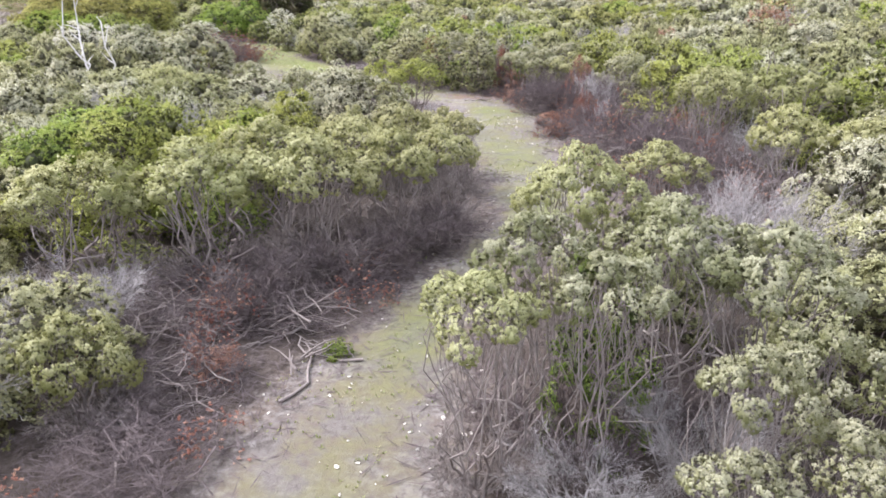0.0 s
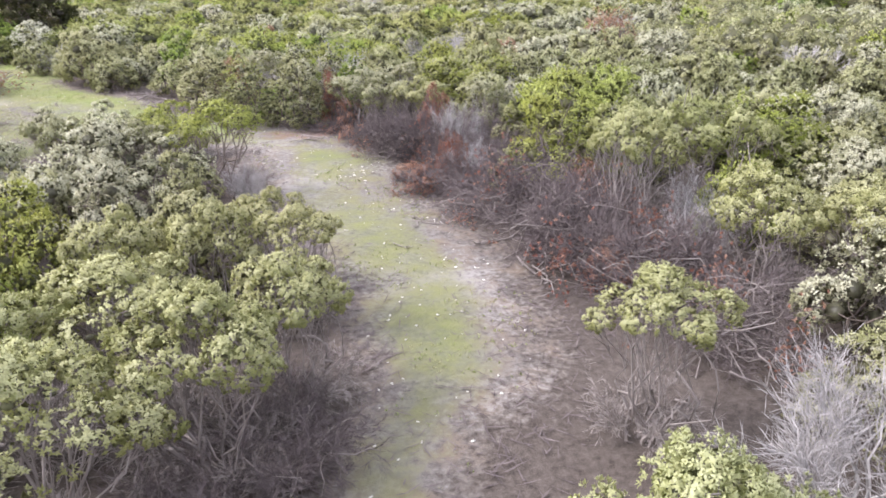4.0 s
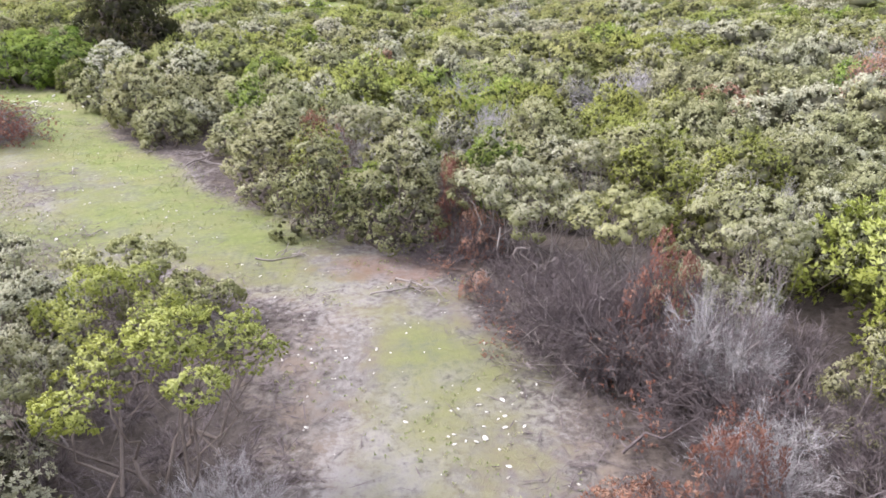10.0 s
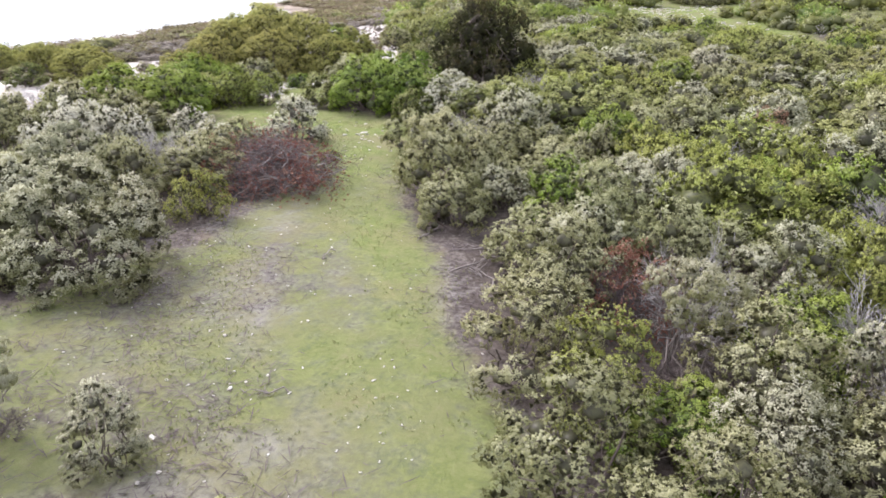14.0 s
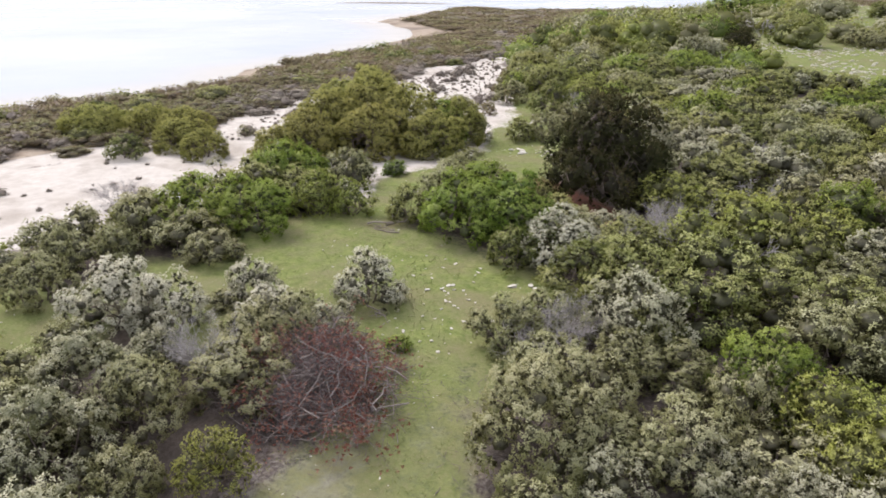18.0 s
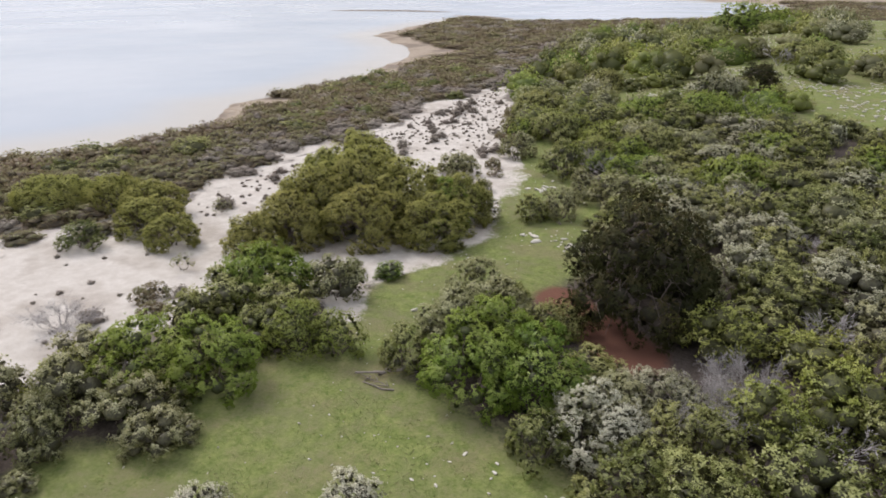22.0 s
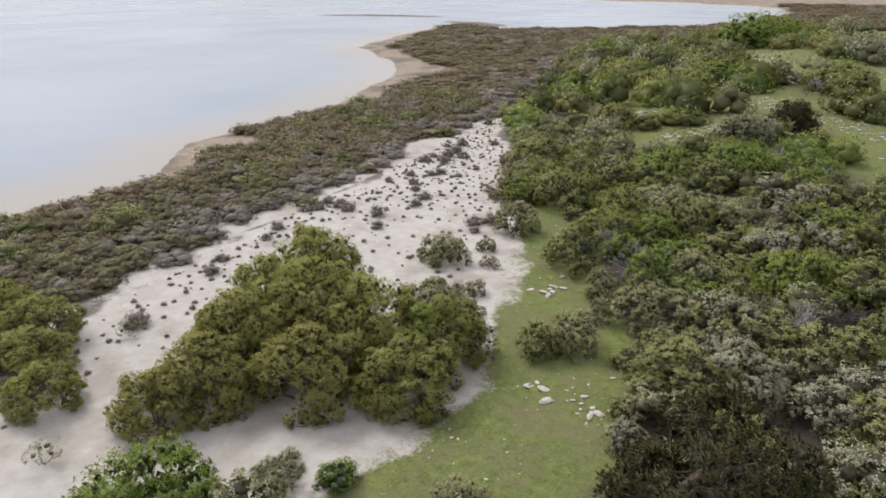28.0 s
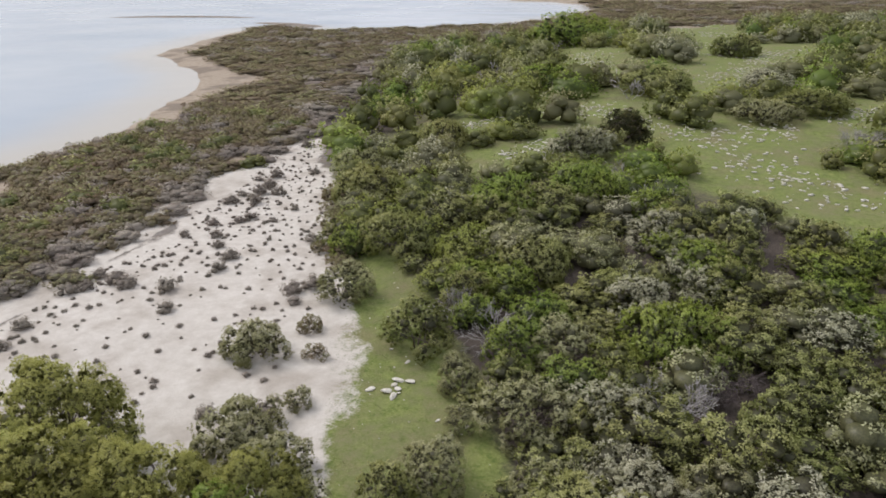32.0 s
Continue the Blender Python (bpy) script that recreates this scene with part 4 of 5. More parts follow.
def build_ground():
    gx, gy = spread_lines(-52, 14, 0.45, -1600, 1600), spread_lines(0, 92, 0.45, -900, 2200)
    x, y = np.meshgrid(gx, gy)
    z = height(x, y)
    i, j = np.meshgrid(np.arange(len(gx) - 1), np.arange(len(gy) - 1))
    n = len(gx)
    q = np.stack([j * n + i, j * n + i + 1, (j + 1) * n + i + 1, (j + 1) * n + i], -1).reshape(-1, 4)
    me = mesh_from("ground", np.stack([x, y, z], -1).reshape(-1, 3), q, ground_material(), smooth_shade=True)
    track, meadow, downs, shore, mud, sand = zones(x, y)
    open_land = np.minimum(np.minimum(track, meadow), downs)
    wheel = np.abs(np.abs(strip_distance(x, y, [(a, b, 0, c, d, 0) for a, b, _, c, d, _ in TRACK[:14]])) - 0.85)
    grass = np.maximum(smooth(-track, -0.3, 0.5), smooth(-np.minimum(meadow, downs - 1.8 * smooth(y, 95, 112)), -2.0, 0.1))
    tracky = smooth(-track, -0.4, 0.3) * smooth(y, 47, 36)
    grass = grass * (1 - (0.12 + 0.12 * smooth(y, 28, 33)) * tracky * smooth(wheel, 0.7, 0.1)) * (1 - (0.28 - 0.08 * smooth(y, 29, 33)) * tracky) * (1 - 0.10 * smooth(y, 30, 20))
    worn = smooth(strip_distance(x, y, [(-0.6, 22.0, 0.8, 0.1, 25.6, 0.8), (-0.2, 28.4, 0.5, 3.2, 27.2, 1.0), (0.6, 27.0, 0.5, 2.8, 25.6, 0.4), (3.6, 13.0, 0.5, 3.9, 18.0, 0.5)]) + 0.3 * wave(x, y, 1.1, 4.0), 0.7, -0.4)
    grass = grass * (1 - 0.55 * worn)
    rim = smooth(np.abs(track + 0.1), 0.9, 0.1) * tracky
    grass = np.maximum(grass, 0.72 * smooth(y, 92, 106) * smooth(x, -50, -42) * smooth(y, 240, 225))
    grass = np.clip(grass - 0.30 * rim - 0.14 * tracky * wave(x, y, 4, 7.0) + 0.20 * tracky * wave(x, y, 2.2, 1.0), 0, 1)
    bare = np.clip(smooth(-np.minimum(open_land, sand - 1.5), np.where(y < 13, -0.9, -1.6), 0.4) * (0.55 + 0.25 * tracky) - 0.25 * rim + 0.5 * smooth(-(sand - 2.5), -0.8, 0.8), 0, 1)
    sandy = np.maximum(smooth(-(sand - 1.8 * smooth(meadow, 3.0, 0.8)), -1.3, 0.7), smooth(-mud, -0.5, 0.5) * smooth(-mud, 5.0, 1.5) * smooth(y, 113, 108) * smooth(y, 36, 44)) * (1 - 0.35 * smooth(-meadow, -1.5, 0.2))
    sandy = np.maximum(sandy, 0.8 * smooth(strip_distance(x, y, [(-84, 221, 2.0, -77, 224, 2.0), (-68.5, 152, 1.0, -66.5, 155, 1.0), (-51.4, 78.2, 0.4, -50.2, 79.2, 0.5), (-50.4, 80.9, 0.2, -49.6, 80.9, 0.3)]), 0.9, -0.5))
    sandy = np.maximum(sandy, 0.75 * smooth(strip_distance(x, y, [(-28.0, 57.0, 1.4, -25.2, 58.6, 0.8), (-23.6, 52.5, 0.6, -26.0, 54.5, 1.2)]), 0.9, -0.5))
    muddy = smooth(-mud, np.where(y < 113, 1.0, -0.5), np.where(y < 113, 5.0, 2.5)) * 0.85
    muddy = np.where(shore < 9 + 5 * smooth(y, 100, 130), 1.0, muddy)
    red = np.maximum(smooth(np.hypot((x - 1.3) / 2.2, (y - 27.9) / 1.0), 1.2, 0.5), 2 * smooth(strip_distance(x, y, RED_STRIP), 1.5, 0.1)) * 0.5
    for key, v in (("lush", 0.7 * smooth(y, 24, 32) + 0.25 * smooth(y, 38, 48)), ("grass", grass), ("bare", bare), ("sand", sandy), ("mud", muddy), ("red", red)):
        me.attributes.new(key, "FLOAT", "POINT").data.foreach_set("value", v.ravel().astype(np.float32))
    return tagged(new("ground", me), "grey soil, short green grass, white salt sand and brown mud", "ground", kind="structure")


def build_water():
    gx, gy = spread_lines(-120, -56, 2.0, -1600, 300), spread_lines(20, 180, 2.5, -500, 900)
    x, y = np.meshgrid(gx, gy)
    i, j = np.meshgrid(np.arange(len(gx) - 1), np.arange(len(gy) - 1))
    n = len(gx)
    q = np.stack([j * n + i, j * n + i + 1, (j + 1) * n + i + 1, (j + 1) * n + i], -1).reshape(-1, 4)
    d = sea_distance(x, y).ravel()
    q = q[(d[q] < 4).any(1)]
    me = mesh_from("water", np.stack([x, y, np.full(x.shape, WATER_Z)], -1).reshape(-1, 3), q, water_material(), smooth_shade=True)
    me.attributes.new("deep", "FLOAT", "POINT").data.foreach_set("value", smooth(-d, 0, 14).astype(np.float32))
    return tagged(new("water", me), "still pale blue-grey lagoon water reflecting clouds", "water", kind="structure")


build_ground()
build_water()

# ---- landmark plants: kind, x, y, width, height ----
START_EAST = [  # tall leggy shrubs where the flight begins
    ("L", 0.35, 5.3, 1.2, 2.5), ("V", 0.9, 6.3, 1.3, 2.75), ("V", 1.5, 5.6, 1.2, 2.6), ("V", 2.5, 6.5, 1.7, 2.75), ("V", 3.4, 6.2, 1.6, 2.6), ("V", 3.5, 5.1, 1.2, 2.1), ("V", 2.5, 4.4, 0.9, 2.3), ("V", 2.15, 3.75, 0.8, 1.8), ("V", 3.1, 4.0, 1.1, 1.9),
    # the two narrow G stand in for a bright green vine in the V shrub
    ("G", 1.45, 6.1, 0.7, 2.2), ("G", 1.9, 5.9, 0.7, 2.0), ("L", 1.7, 7.8, 1.6, 2.95), ("D", 4.7, 9.1, 2.6, 2.5), ("L", 3.8, 11.2, 1.5, 2.1),
    ("L", 7.4, 13.8, 2.0, 2.1), ("L", 8.4, 12.6, 1.9, 2.1), ("Y", 8.4, 15.5, 1.8, 1.7), ("D", 2.6, 5.5, 1.6, 1.4), ("R", 2.6, 3.5, 0.8, 1.5), ("D", 1.3, 5.0, 1.4, 1.0)]
START_WEST = [
    ("L", -2.3, 10.8, 2.2, 2.4), ("L", -4.0, 10.4, 2.3, 2.4), ("L", -0.9, 11.9, 1.9, 2.2), ("L", 0.0, 13.0, 1.6, 2.0), ("L", -5.7, 9.8, 2.2, 2.3), ("L", -1.7, 13.0, 2.0, 2.2), ("L", -3.3, 12.6, 2.2, 2.3),
    ("L", -4.3, 6.6, 1.5, 1.3), ("S", -4.0, 8.4, 2.4, 0.8), ("S", -3.4, 7.2, 1.8, 0.6), ("D", -5.2, 8.2, 2.0, 1.6), ("R", -2.9, 7.4, 0.6, 0.5), ("S", -2.6, 9.3, 2.2, 0.7), ("S", -3.4, 5.6, 2.2, 0.6),
    # the tiny G stands in for a bright green grass tuft
    ("E", -3.2, 9.5, 2.0, 1.5), ("E", -1.6, 10.7, 2.0, 1.4), ("E", -0.3, 11.9, 1.8, 1.3), ("S", -1.2, 10.4, 1.6, 0.4), ("G", -1.5, 8.1, 0.4, 0.25)]
BRUSH_EAST = [  # dead brush along the track, shrubs behind it
    ("S", 4.9, 20.3, 2.7, 1.0), ("S", 5.7, 18.3, 2.7, 1.3), ("S", 5.4, 16.4, 2.4, 1.2), ("S", 5.9, 14.5, 2.6, 1.2), ("S", 6.1, 12.6, 2.2, 1.1), ("S", 5.0, 22.6, 2.2, 1.0), ("S", 4.4, 19.0, 1.6, 0.6),
    ("E", 5.4, 18.9, 2.0, 1.9), ("E", 5.3, 16.0, 1.9, 2.0), ("E", 6.3, 14.8, 2.0, 1.9), ("E", 6.2, 17.3, 2.0, 2.1), ("E", 6.0, 20.6, 1.8, 1.9), ("D", 7.3, 15.2, 2.0, 2.0), ("R", 6.5, 18.1, 0.9, 1.3),
    ("R", 3.5, 21.0, 1.1, 0.8), ("R", 4.5, 21.2, 0.8, 1.4), ("R", 5.4, 14.8, 0.9, 0.9), ("O", 6.3, 21.9, 1.1, 1.6), ("O", 5.4, 19.7, 0.9, 1.2), ("D", 4.9, 21.4, 1.4, 1.2)]
BEND_EAST = [
    ("L", 6.4, 16.2, 1.6, 2.6), ("L", 7.5, 18.0, 1.9, 2.4), ("L", 9.2, 17.6, 2.1, 2.3), ("Y", 6.6, 19.5, 2.2, 2.7), ("Y", 9.7, 24.4, 4.2, 2.0), ("D", 11.4, 22.0, 1.8, 1.9), ("O", 9.9, 33.8, 3.5, 1.9), ("R", 16.6, 35.6, 2.4, 2.6),
    ("E", 3.9, 24.8, 1.8, 2.0), ("E", 3.4, 25.5, 1.5, 1.4), ("E", 4.3, 24.2, 1.8, 2.0), ("S", 3.7, 24.3, 1.9, 0.8), ("E", 4.7, 23.7, 1.9, 2.2), ("D", 5.3, 23.0, 1.5, 2.2), ("R", 4.9, 24.0, 0.9, 2.1), ("E", 5.8, 22.4, 1.8, 2.2), ("V", 6.6, 24.6, 1.2, 2.0), ("V", 4.0, 27.1, 1.9, 1.9), ("Y", 6.5, 28.6, 1.9, 2.2),
    ("Y", 8.1, 28.4, 1.8, 2.2), ("D", 7.9, 27.0, 1.5, 2.1), ("V", 3.5, 28.2, 2.0, 2.0)]
BEND_NORTH = [
    ("O", -0.2, 29.7, 1.9, 2.0), ("O", 1.3, 29.1, 2.0, 2.0), ("R", 2.55, 28.9, 0.8, 2.0), ("R", 3.0, 28.3, 0.9, 1.1), ("R", 2.7, 26.4, 0.6, 0.6), ("S", 2.2, 28.4, 1.6, 0.4), ("G", 3.6, 30.6, 1.4, 2.2), ("V", 5.5, 29.4, 1.4, 2.1),
    ("Y", -0.3, 31.3, 1.5, 2.1), ("W", 1.7, 30.6, 1.7, 2.0), ("O", 1.6, 32.3, 1.8, 2.1), ("V", 0.6, 33.0, 1.6, 2.2), ("O", -1.6, 32.2, 2.0, 2.1), ("W", 1.9, 35.5, 2.0, 2.1), ("O", -1.8, 34.4, 2.1, 2.1), ("O", -1.8, 37.6, 2.4, 2.1),
    ("G", -2.9, 38.0, 1.9, 2.2), ("D", 3.6, 34.2, 2.7, 2.4), ("W", 3.0, 32.6, 1.2, 2.1)]
FAR_EAST = [
    ("D", 4.6, 40.2, 2.9, 2.2), ("D", 9.7, 40.5, 3.8, 2.2), ("D", 19.7, 55.5, 3.4, 2.2), ("Y", 14.0, 47.4, 3.4, 1.9), ("Y", 16.6, 49.0, 3.4, 1.9), ("G", -3.5, 45.3, 2.4, 2.0), ("R", 1.1, 48.1, 1.7, 2.0), ("Y", 5.5, 58.1, 4.3, 2.1),
    ("O", 5.6, 34.3, 2.2, 2.0), ("Y", 26.8, 34.6, 2.3, 1.9), ("D", 6.0, 48.3, 2.6, 2.0), ("Y", -1.6, 84.1, 5.0, 2.2)]
TRACK_WEST = [
    ("L", 0.3, 15.0, 1.3, 1.9), ("L", -0.9, 15.2, 1.5, 2.0), ("L", -2.1, 15.4, 1.5, 2.0), ("O", -1.5, 18.0, 1.6, 2.0), ("W", -2.7, 17.8, 1.5, 1.9), ("W", -1.9, 20.0, 1.7, 1.9), ("W", -3.6, 19.6, 2.2, 1.9), ("L", 0.0, 16.5, 1.3, 1.7),
    ("Q", -1.0, 21.9, 2.3, 2.3), ("D", -0.4, 21.2, 1.2, 1.1), ("W", -3.9, 25.2, 1.7, 1.8), ("W", -3.2, 23.5, 1.4, 1.8), ("V", -2.7, 22.4, 1.2, 1.8), ("Q", -2.2, 23.9, 1.8, 2.0), ("W", -6.0, 28.0, 1.1, 1.3),
    ("V", -7.9, 27.6, 1.3, 1.5), ("V", -5.3, 25.7, 1.6, 1.4), ("V", -4.3, 25.6, 1.3, 1.1)]
CLEARING = [
    ("W", -11.4, 32.0, 3.5, 2.4), ("W", -14.6, 33.6, 3.0, 2.3), ("W", -16.3, 35.4, 2.6, 2.2), ("Y", -12.0, 35.7, 1.5, 1.3), ("P", -12.2, 39.4, 3.8, 1.4), ("P", -13.6, 40.2, 3.2, 1.3), ("R", -14.9, 39.2, 1.6, 0.9), ("P", -12.7, 38.4, 2.8, 0.9),
    ("O", -7.0, 40.2, 3.1, 2.4), ("A", -15.1, 43.8, 2.3, 1.7), ("A", -20.2, 38.2, 2.9, 2.2), ("A", -18.6, 38.9, 2.2, 2.0), ("A", -18.2, 41.7, 1.8, 1.5), ("A", -16.4, 40.9, 1.9, 1.3), ("W", -14.7, 41.4, 1.9, 1.2), ("W", -17.0, 37.4, 1.7, 1.3),
    ("G", -12.4, 42.1, 0.8, 0.4)]
MEADOW_EDGE = [
    ("G", -25.9, 44.8, 3.8, 2.3), ("G", -24.0, 46.2, 3.6, 2.4), ("Y", -23.2, 49.4, 2.4, 1.9), ("Y", -21.8, 50.1, 2.2, 1.7), ("G", -28.5, 52.3, 4.3, 2.1), ("G", -16.3, 50.9, 3.8, 2.6), ("G", -14.2, 51.9, 3.6, 2.6), ("G", -16.6, 52.9, 3.4, 2.5),
    ("A", -11.7, 50.6, 2.9, 2.1), ("O", -18.2, 55.6, 2.6, 1.9), ("O", -20.0, 56.9, 2.6, 1.8), ("K", -13.9, 59.8, 6.6, 5.2), ("D", -9.2, 53.2, 3.2, 2.2), ("D", -8.8, 55.6, 2.6, 2.1), ("O", -26.7, 55.8, 1.8, 0.7), ("N", -23.2, 67.3, 1.9, 1.6),
    ("O", -22.1, 68.7, 2.2, 1.9)]
MEADOW_NORTH = [
    ("N", -26.1, 76.9, 3.2, 2.5), ("O", -31.8, 80.5, 3.1, 2.0), ("N", -17.1, 67.4, 3.8, 2.4), ("W", -15.4, 68.8, 3.4, 2.3), ("O", -23.2, 74.3, 1.8, 1.6), ("O", -22.3, 71.8, 1.2, 1.2), ("O", -19.9, 72.7, 3.7, 2.1), ("W", -17.0, 73.4, 3.3, 2.2),
    ("G", -21.6, 77.1, 2.5, 2.1), ("O", -19.4, 77.7, 3.1, 2.2), ("N", -25.4, 81.7, 2.5, 2.0), ("G", -14.9, 80.0, 4.4, 2.4), ("W", -17.0, 82.8, 3.7, 2.3), ("N", -22.9, 85.9, 4.3, 2.2), ("Y", -26.6, 86.5, 4.3, 2.0), ("E", -13.2, 77.6, 2.8, 2.1),
    ("G", -13.8, 87.6, 3.6, 2.4)]
DOWNS_SOUTH = [
    ("N", -31.7, 86.8, 4.3, 2.3), ("N", -37.4, 94.6, 5.6, 2.6), ("N", -29.8, 90.7, 4.9, 2.7), ("G", -26.8, 94.6, 5.0, 2.4), ("N", -24.1, 94.6, 4.0, 2.4), ("G", -22.0, 98.1, 4.6, 2.4), ("G", -17.3, 95.6, 3.6, 2.2), ("W", -16.8, 91.7, 3.6, 2.2),
    ("K", -21.4, 112.6, 4.8, 3.0), ("W", -24.2, 108.0, 5.4, 2.3), ("N", -37.4, 110.1, 5.4, 2.4), ("O", -41.8, 101.4, 4.8, 1.9), ("N", -20.4, 136.8, 8.4, 2.8)]
DOWNS_NORTH = [
    ("G", -34.4, 142.0, 9.0, 2.8), ("G", -50.4, 126.0, 5.8, 2.4), ("N", -43.6, 143.0, 8.4, 2.5), ("G", -42.5, 206.0, 17.0, 6.6), ("W", -7.9, 142.0, 6.0, 2.3), ("N", -5.1, 128.7, 7.2, 2.3), ("D", -2.2, 115.9, 4.2, 2.3), ("O", -9.2, 123.2, 5.5, 2.0),
    ("N", -11.0, 172.8, 7.5, 3.2), ("O", 0.1, 155.4, 3.0, 2.4), ("O", 6.6, 160.7, 3.7, 2.8)]
SALT_FLAT = [
    ("D", -32.6, 45.1, 2.9, 1.4), ("O", -28.1, 39.5, 2.2, 1.6), ("O", -23.8, 37.6, 2.0, 1.8), ("O", -32.9, 74.0, 2.8, 1.5), ("B", -31.8, 76.8, 1.3, 0.7), ("B", -30.2, 74.6, 1.2, 0.7), ("O", -29.0, 71.3, 1.2, 0.8), ("O", -29.7, 68.7, 3.4, 1.6),
    ("O", -27.4, 67.6, 2.4, 1.5), ("J", -40.0, 58.3, 1.2, 0.9), ("J", -34.0, 51.6, 1.3, 0.9), ("J", -29.7, 49.5, 0.9, 0.8), ("B", -32.2, 48.8, 1.5, 0.8), ("B", -30.8, 48.0, 1.2, 0.6), ("N", -41.0, 50.2, 2.2, 1.5), ("T", -40.4, 53.9, 3.6, 2.1),
    ("T", -42.6, 55.6, 3.4, 2.3), ("T", -37.4, 53.3, 2.8, 1.8), ("T", -48.8, 52.6, 4.8, 2.2), ("T", -46.0, 55.0, 4.0, 2.2)]
SAND_FRINGE = [("B", -36.2, 88.0, 2.4, 0.9), ("B", -37.6, 90.2, 2.6, 1.0), ("B", -34.9, 85.6, 2.2, 0.8), ("B", -39.0, 92.6, 2.6, 0.9), ("B", -34.0, 83.8, 1.8, 0.7), ("B", -36.4, 85.9, 1.6, 0.6), ("B", -40.6, 95.4, 2.6, 1.0)]
TEA_TREES = [
    ("T", -34.1, 64.8, 5.2, 4.6), ("T", -29.1, 63.0, 5.6, 4.1), ("T", -33.0, 60.0, 5.0, 3.7), ("T", -26.4, 64.8, 3.8, 3.1), ("T", -26.1, 61.9, 4.2, 2.7), ("T", -29.0, 59.7, 4.7, 3.1), ("T", -32.3, 57.3, 4.4, 2.9), ("T", -32.9, 55.3, 3.2, 2.3),
    ("T", -31.4, 62.3, 5.2, 4.4), ("T", -34.5, 62.2, 4.2, 3.9), ("G", -26.6, 63.6, 2.6, 3.0), ("O", -25.6, 66.0, 1.8, 1.8)]
LANDMARKS = [p for area in (START_EAST, START_WEST, BRUSH_EAST, BEND_EAST, BEND_NORTH, FAR_EAST, TRACK_WEST, CLEARING, MEADOW_EDGE, MEADOW_NORTH, DOWNS_SOUTH, DOWNS_NORTH, SALT_FLAT, SAND_FRINGE, TEA_TREES) for p in area]
PATH_LINE = [(METRES * x, METRES * (y * math.cos(radians(-TILT)) + z * math.sin(radians(-TILT)))) for _, x, y, z, *_ in ROWS]


def level_at(x, y):
    """Detail by nearness to the flight's line, which starts low and climbs."""
    d = min(math.hypot(x - a, y - b) + (0 if b < 26 else 7) for a, b in PATH_LINE)
    return "near" if d < 5.5 else "middle" if d < 14 else "far"


rng = np.random.default_rng(11)
taken = []
for kind, x, y, w, h in LANDMARKS:
    lv = level_at(x, y)
    lv = "middle" if lv == "far" else lv
    if kind in "AGYOWN" and w > 2.3 and 30 < y < 72:
        lv = "fine"
    if kind in "TK":
        lv = "near"
    if kind in "AGYOWN" and w > 2.4 * h and y < 100:  # wide low ones grow as three side by side
        for a in (0.4, 2.5, 4.6):
            plant(kind, x + 0.24 * w * math.cos(a + y), y + 0.24 * w * math.sin(a + y), 0.62 * w, h * rng.uniform(0.88, 1.05), lv, rng)
    else:
        plant(kind, x, y, w, h, lv, rng)
    taken.append((x, y, w * 0.42))
taken = np.array(taken)

# ---- heath filling the rest: single shrubs where the flight passes, one thicket beyond ----
def heath_spots():
    spots = []
    r = np.random.default_rng(5)
    for far, (x0, x1, y0, y1), s in ((0, (-42, 34, -6, 46), 1.62), (0, (-46, 34, 46, 114), 2.45), (1, (-95, 110, -30, 340), 4.9)):
        xs, ys = np.meshgrid(np.arange(x0, x1, s), np.arange(y0, y1, s))
        xs = (xs + (np.arange(xs.shape[0]) % 2)[:, None] * s / 2 + r.uniform(-0.36, 0.36, xs.shape) * s).ravel()
        ys = (ys + r.uniform(-0.36, 0.36, ys.shape) * s).ravel()
        if far:
            out = (xs < -42) | (xs > 34) | (ys < -6) | (ys > 114)
            xs, ys = xs[out], ys[out]
        track, meadow, downs, shore, mud, sand = zones(xs, ys)
        gap = np.minimum(np.minimum(track, meadow), downs)
        keep = (gap > np.where(track < 3, 0.55, 0.12)) & (sand > 0.9) & (mud > 0.5) & (shore > 6)
        near_land = np.min(np.hypot(xs[:, None] - taken[None, :, 0], ys[:, None] - taken[None, :, 1]) - taken[None, :, 2], 1)
        keep &= r.uniform(0, 1, xs.shape) > 0.35 * smooth(ys, 86, 100)
        keep &= (near_land > np.where(ys < 46, 0.25, -0.35)) & (np.hypot(xs - 4.4, ys - 13.6) > 1.5) & (strip_distance(xs, ys, RED_STRIP) > 1.0)
        for x, y, g in zip(xs[keep], ys[keep], gap[keep]):
            spots.append((x, y, min(g, 9.0), far))
    return spots


def kind_at(x, y, r):
    """Which shrub grows here: patches of pale, green and lime among the olive, grey dead ones strewn in."""
    p, q = wave(np.array(x), np.array(y), 6.5, 2.2), wave(np.array(x), np.array(y), 9.0, 7.7)
    u = r.uniform()
    north = float(np.clip((y - 40) / 40, 0, 1) * np.clip((14 - x) / 14, 0, 1))
    if u < (0.10 if y < 46 else 0.055):
        return "D"
    if u < 0.108:
        return "R" if y < 46 else "N"
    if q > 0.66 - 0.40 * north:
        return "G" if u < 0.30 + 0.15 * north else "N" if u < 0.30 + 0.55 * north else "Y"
    if p > 0.30:
        return "W" if u < 0.56 - 0.31 * north else "O"
    return "O" if u < 0.78 else "W" if u < 0.92 else "Y" if u < 0.975 else "G"


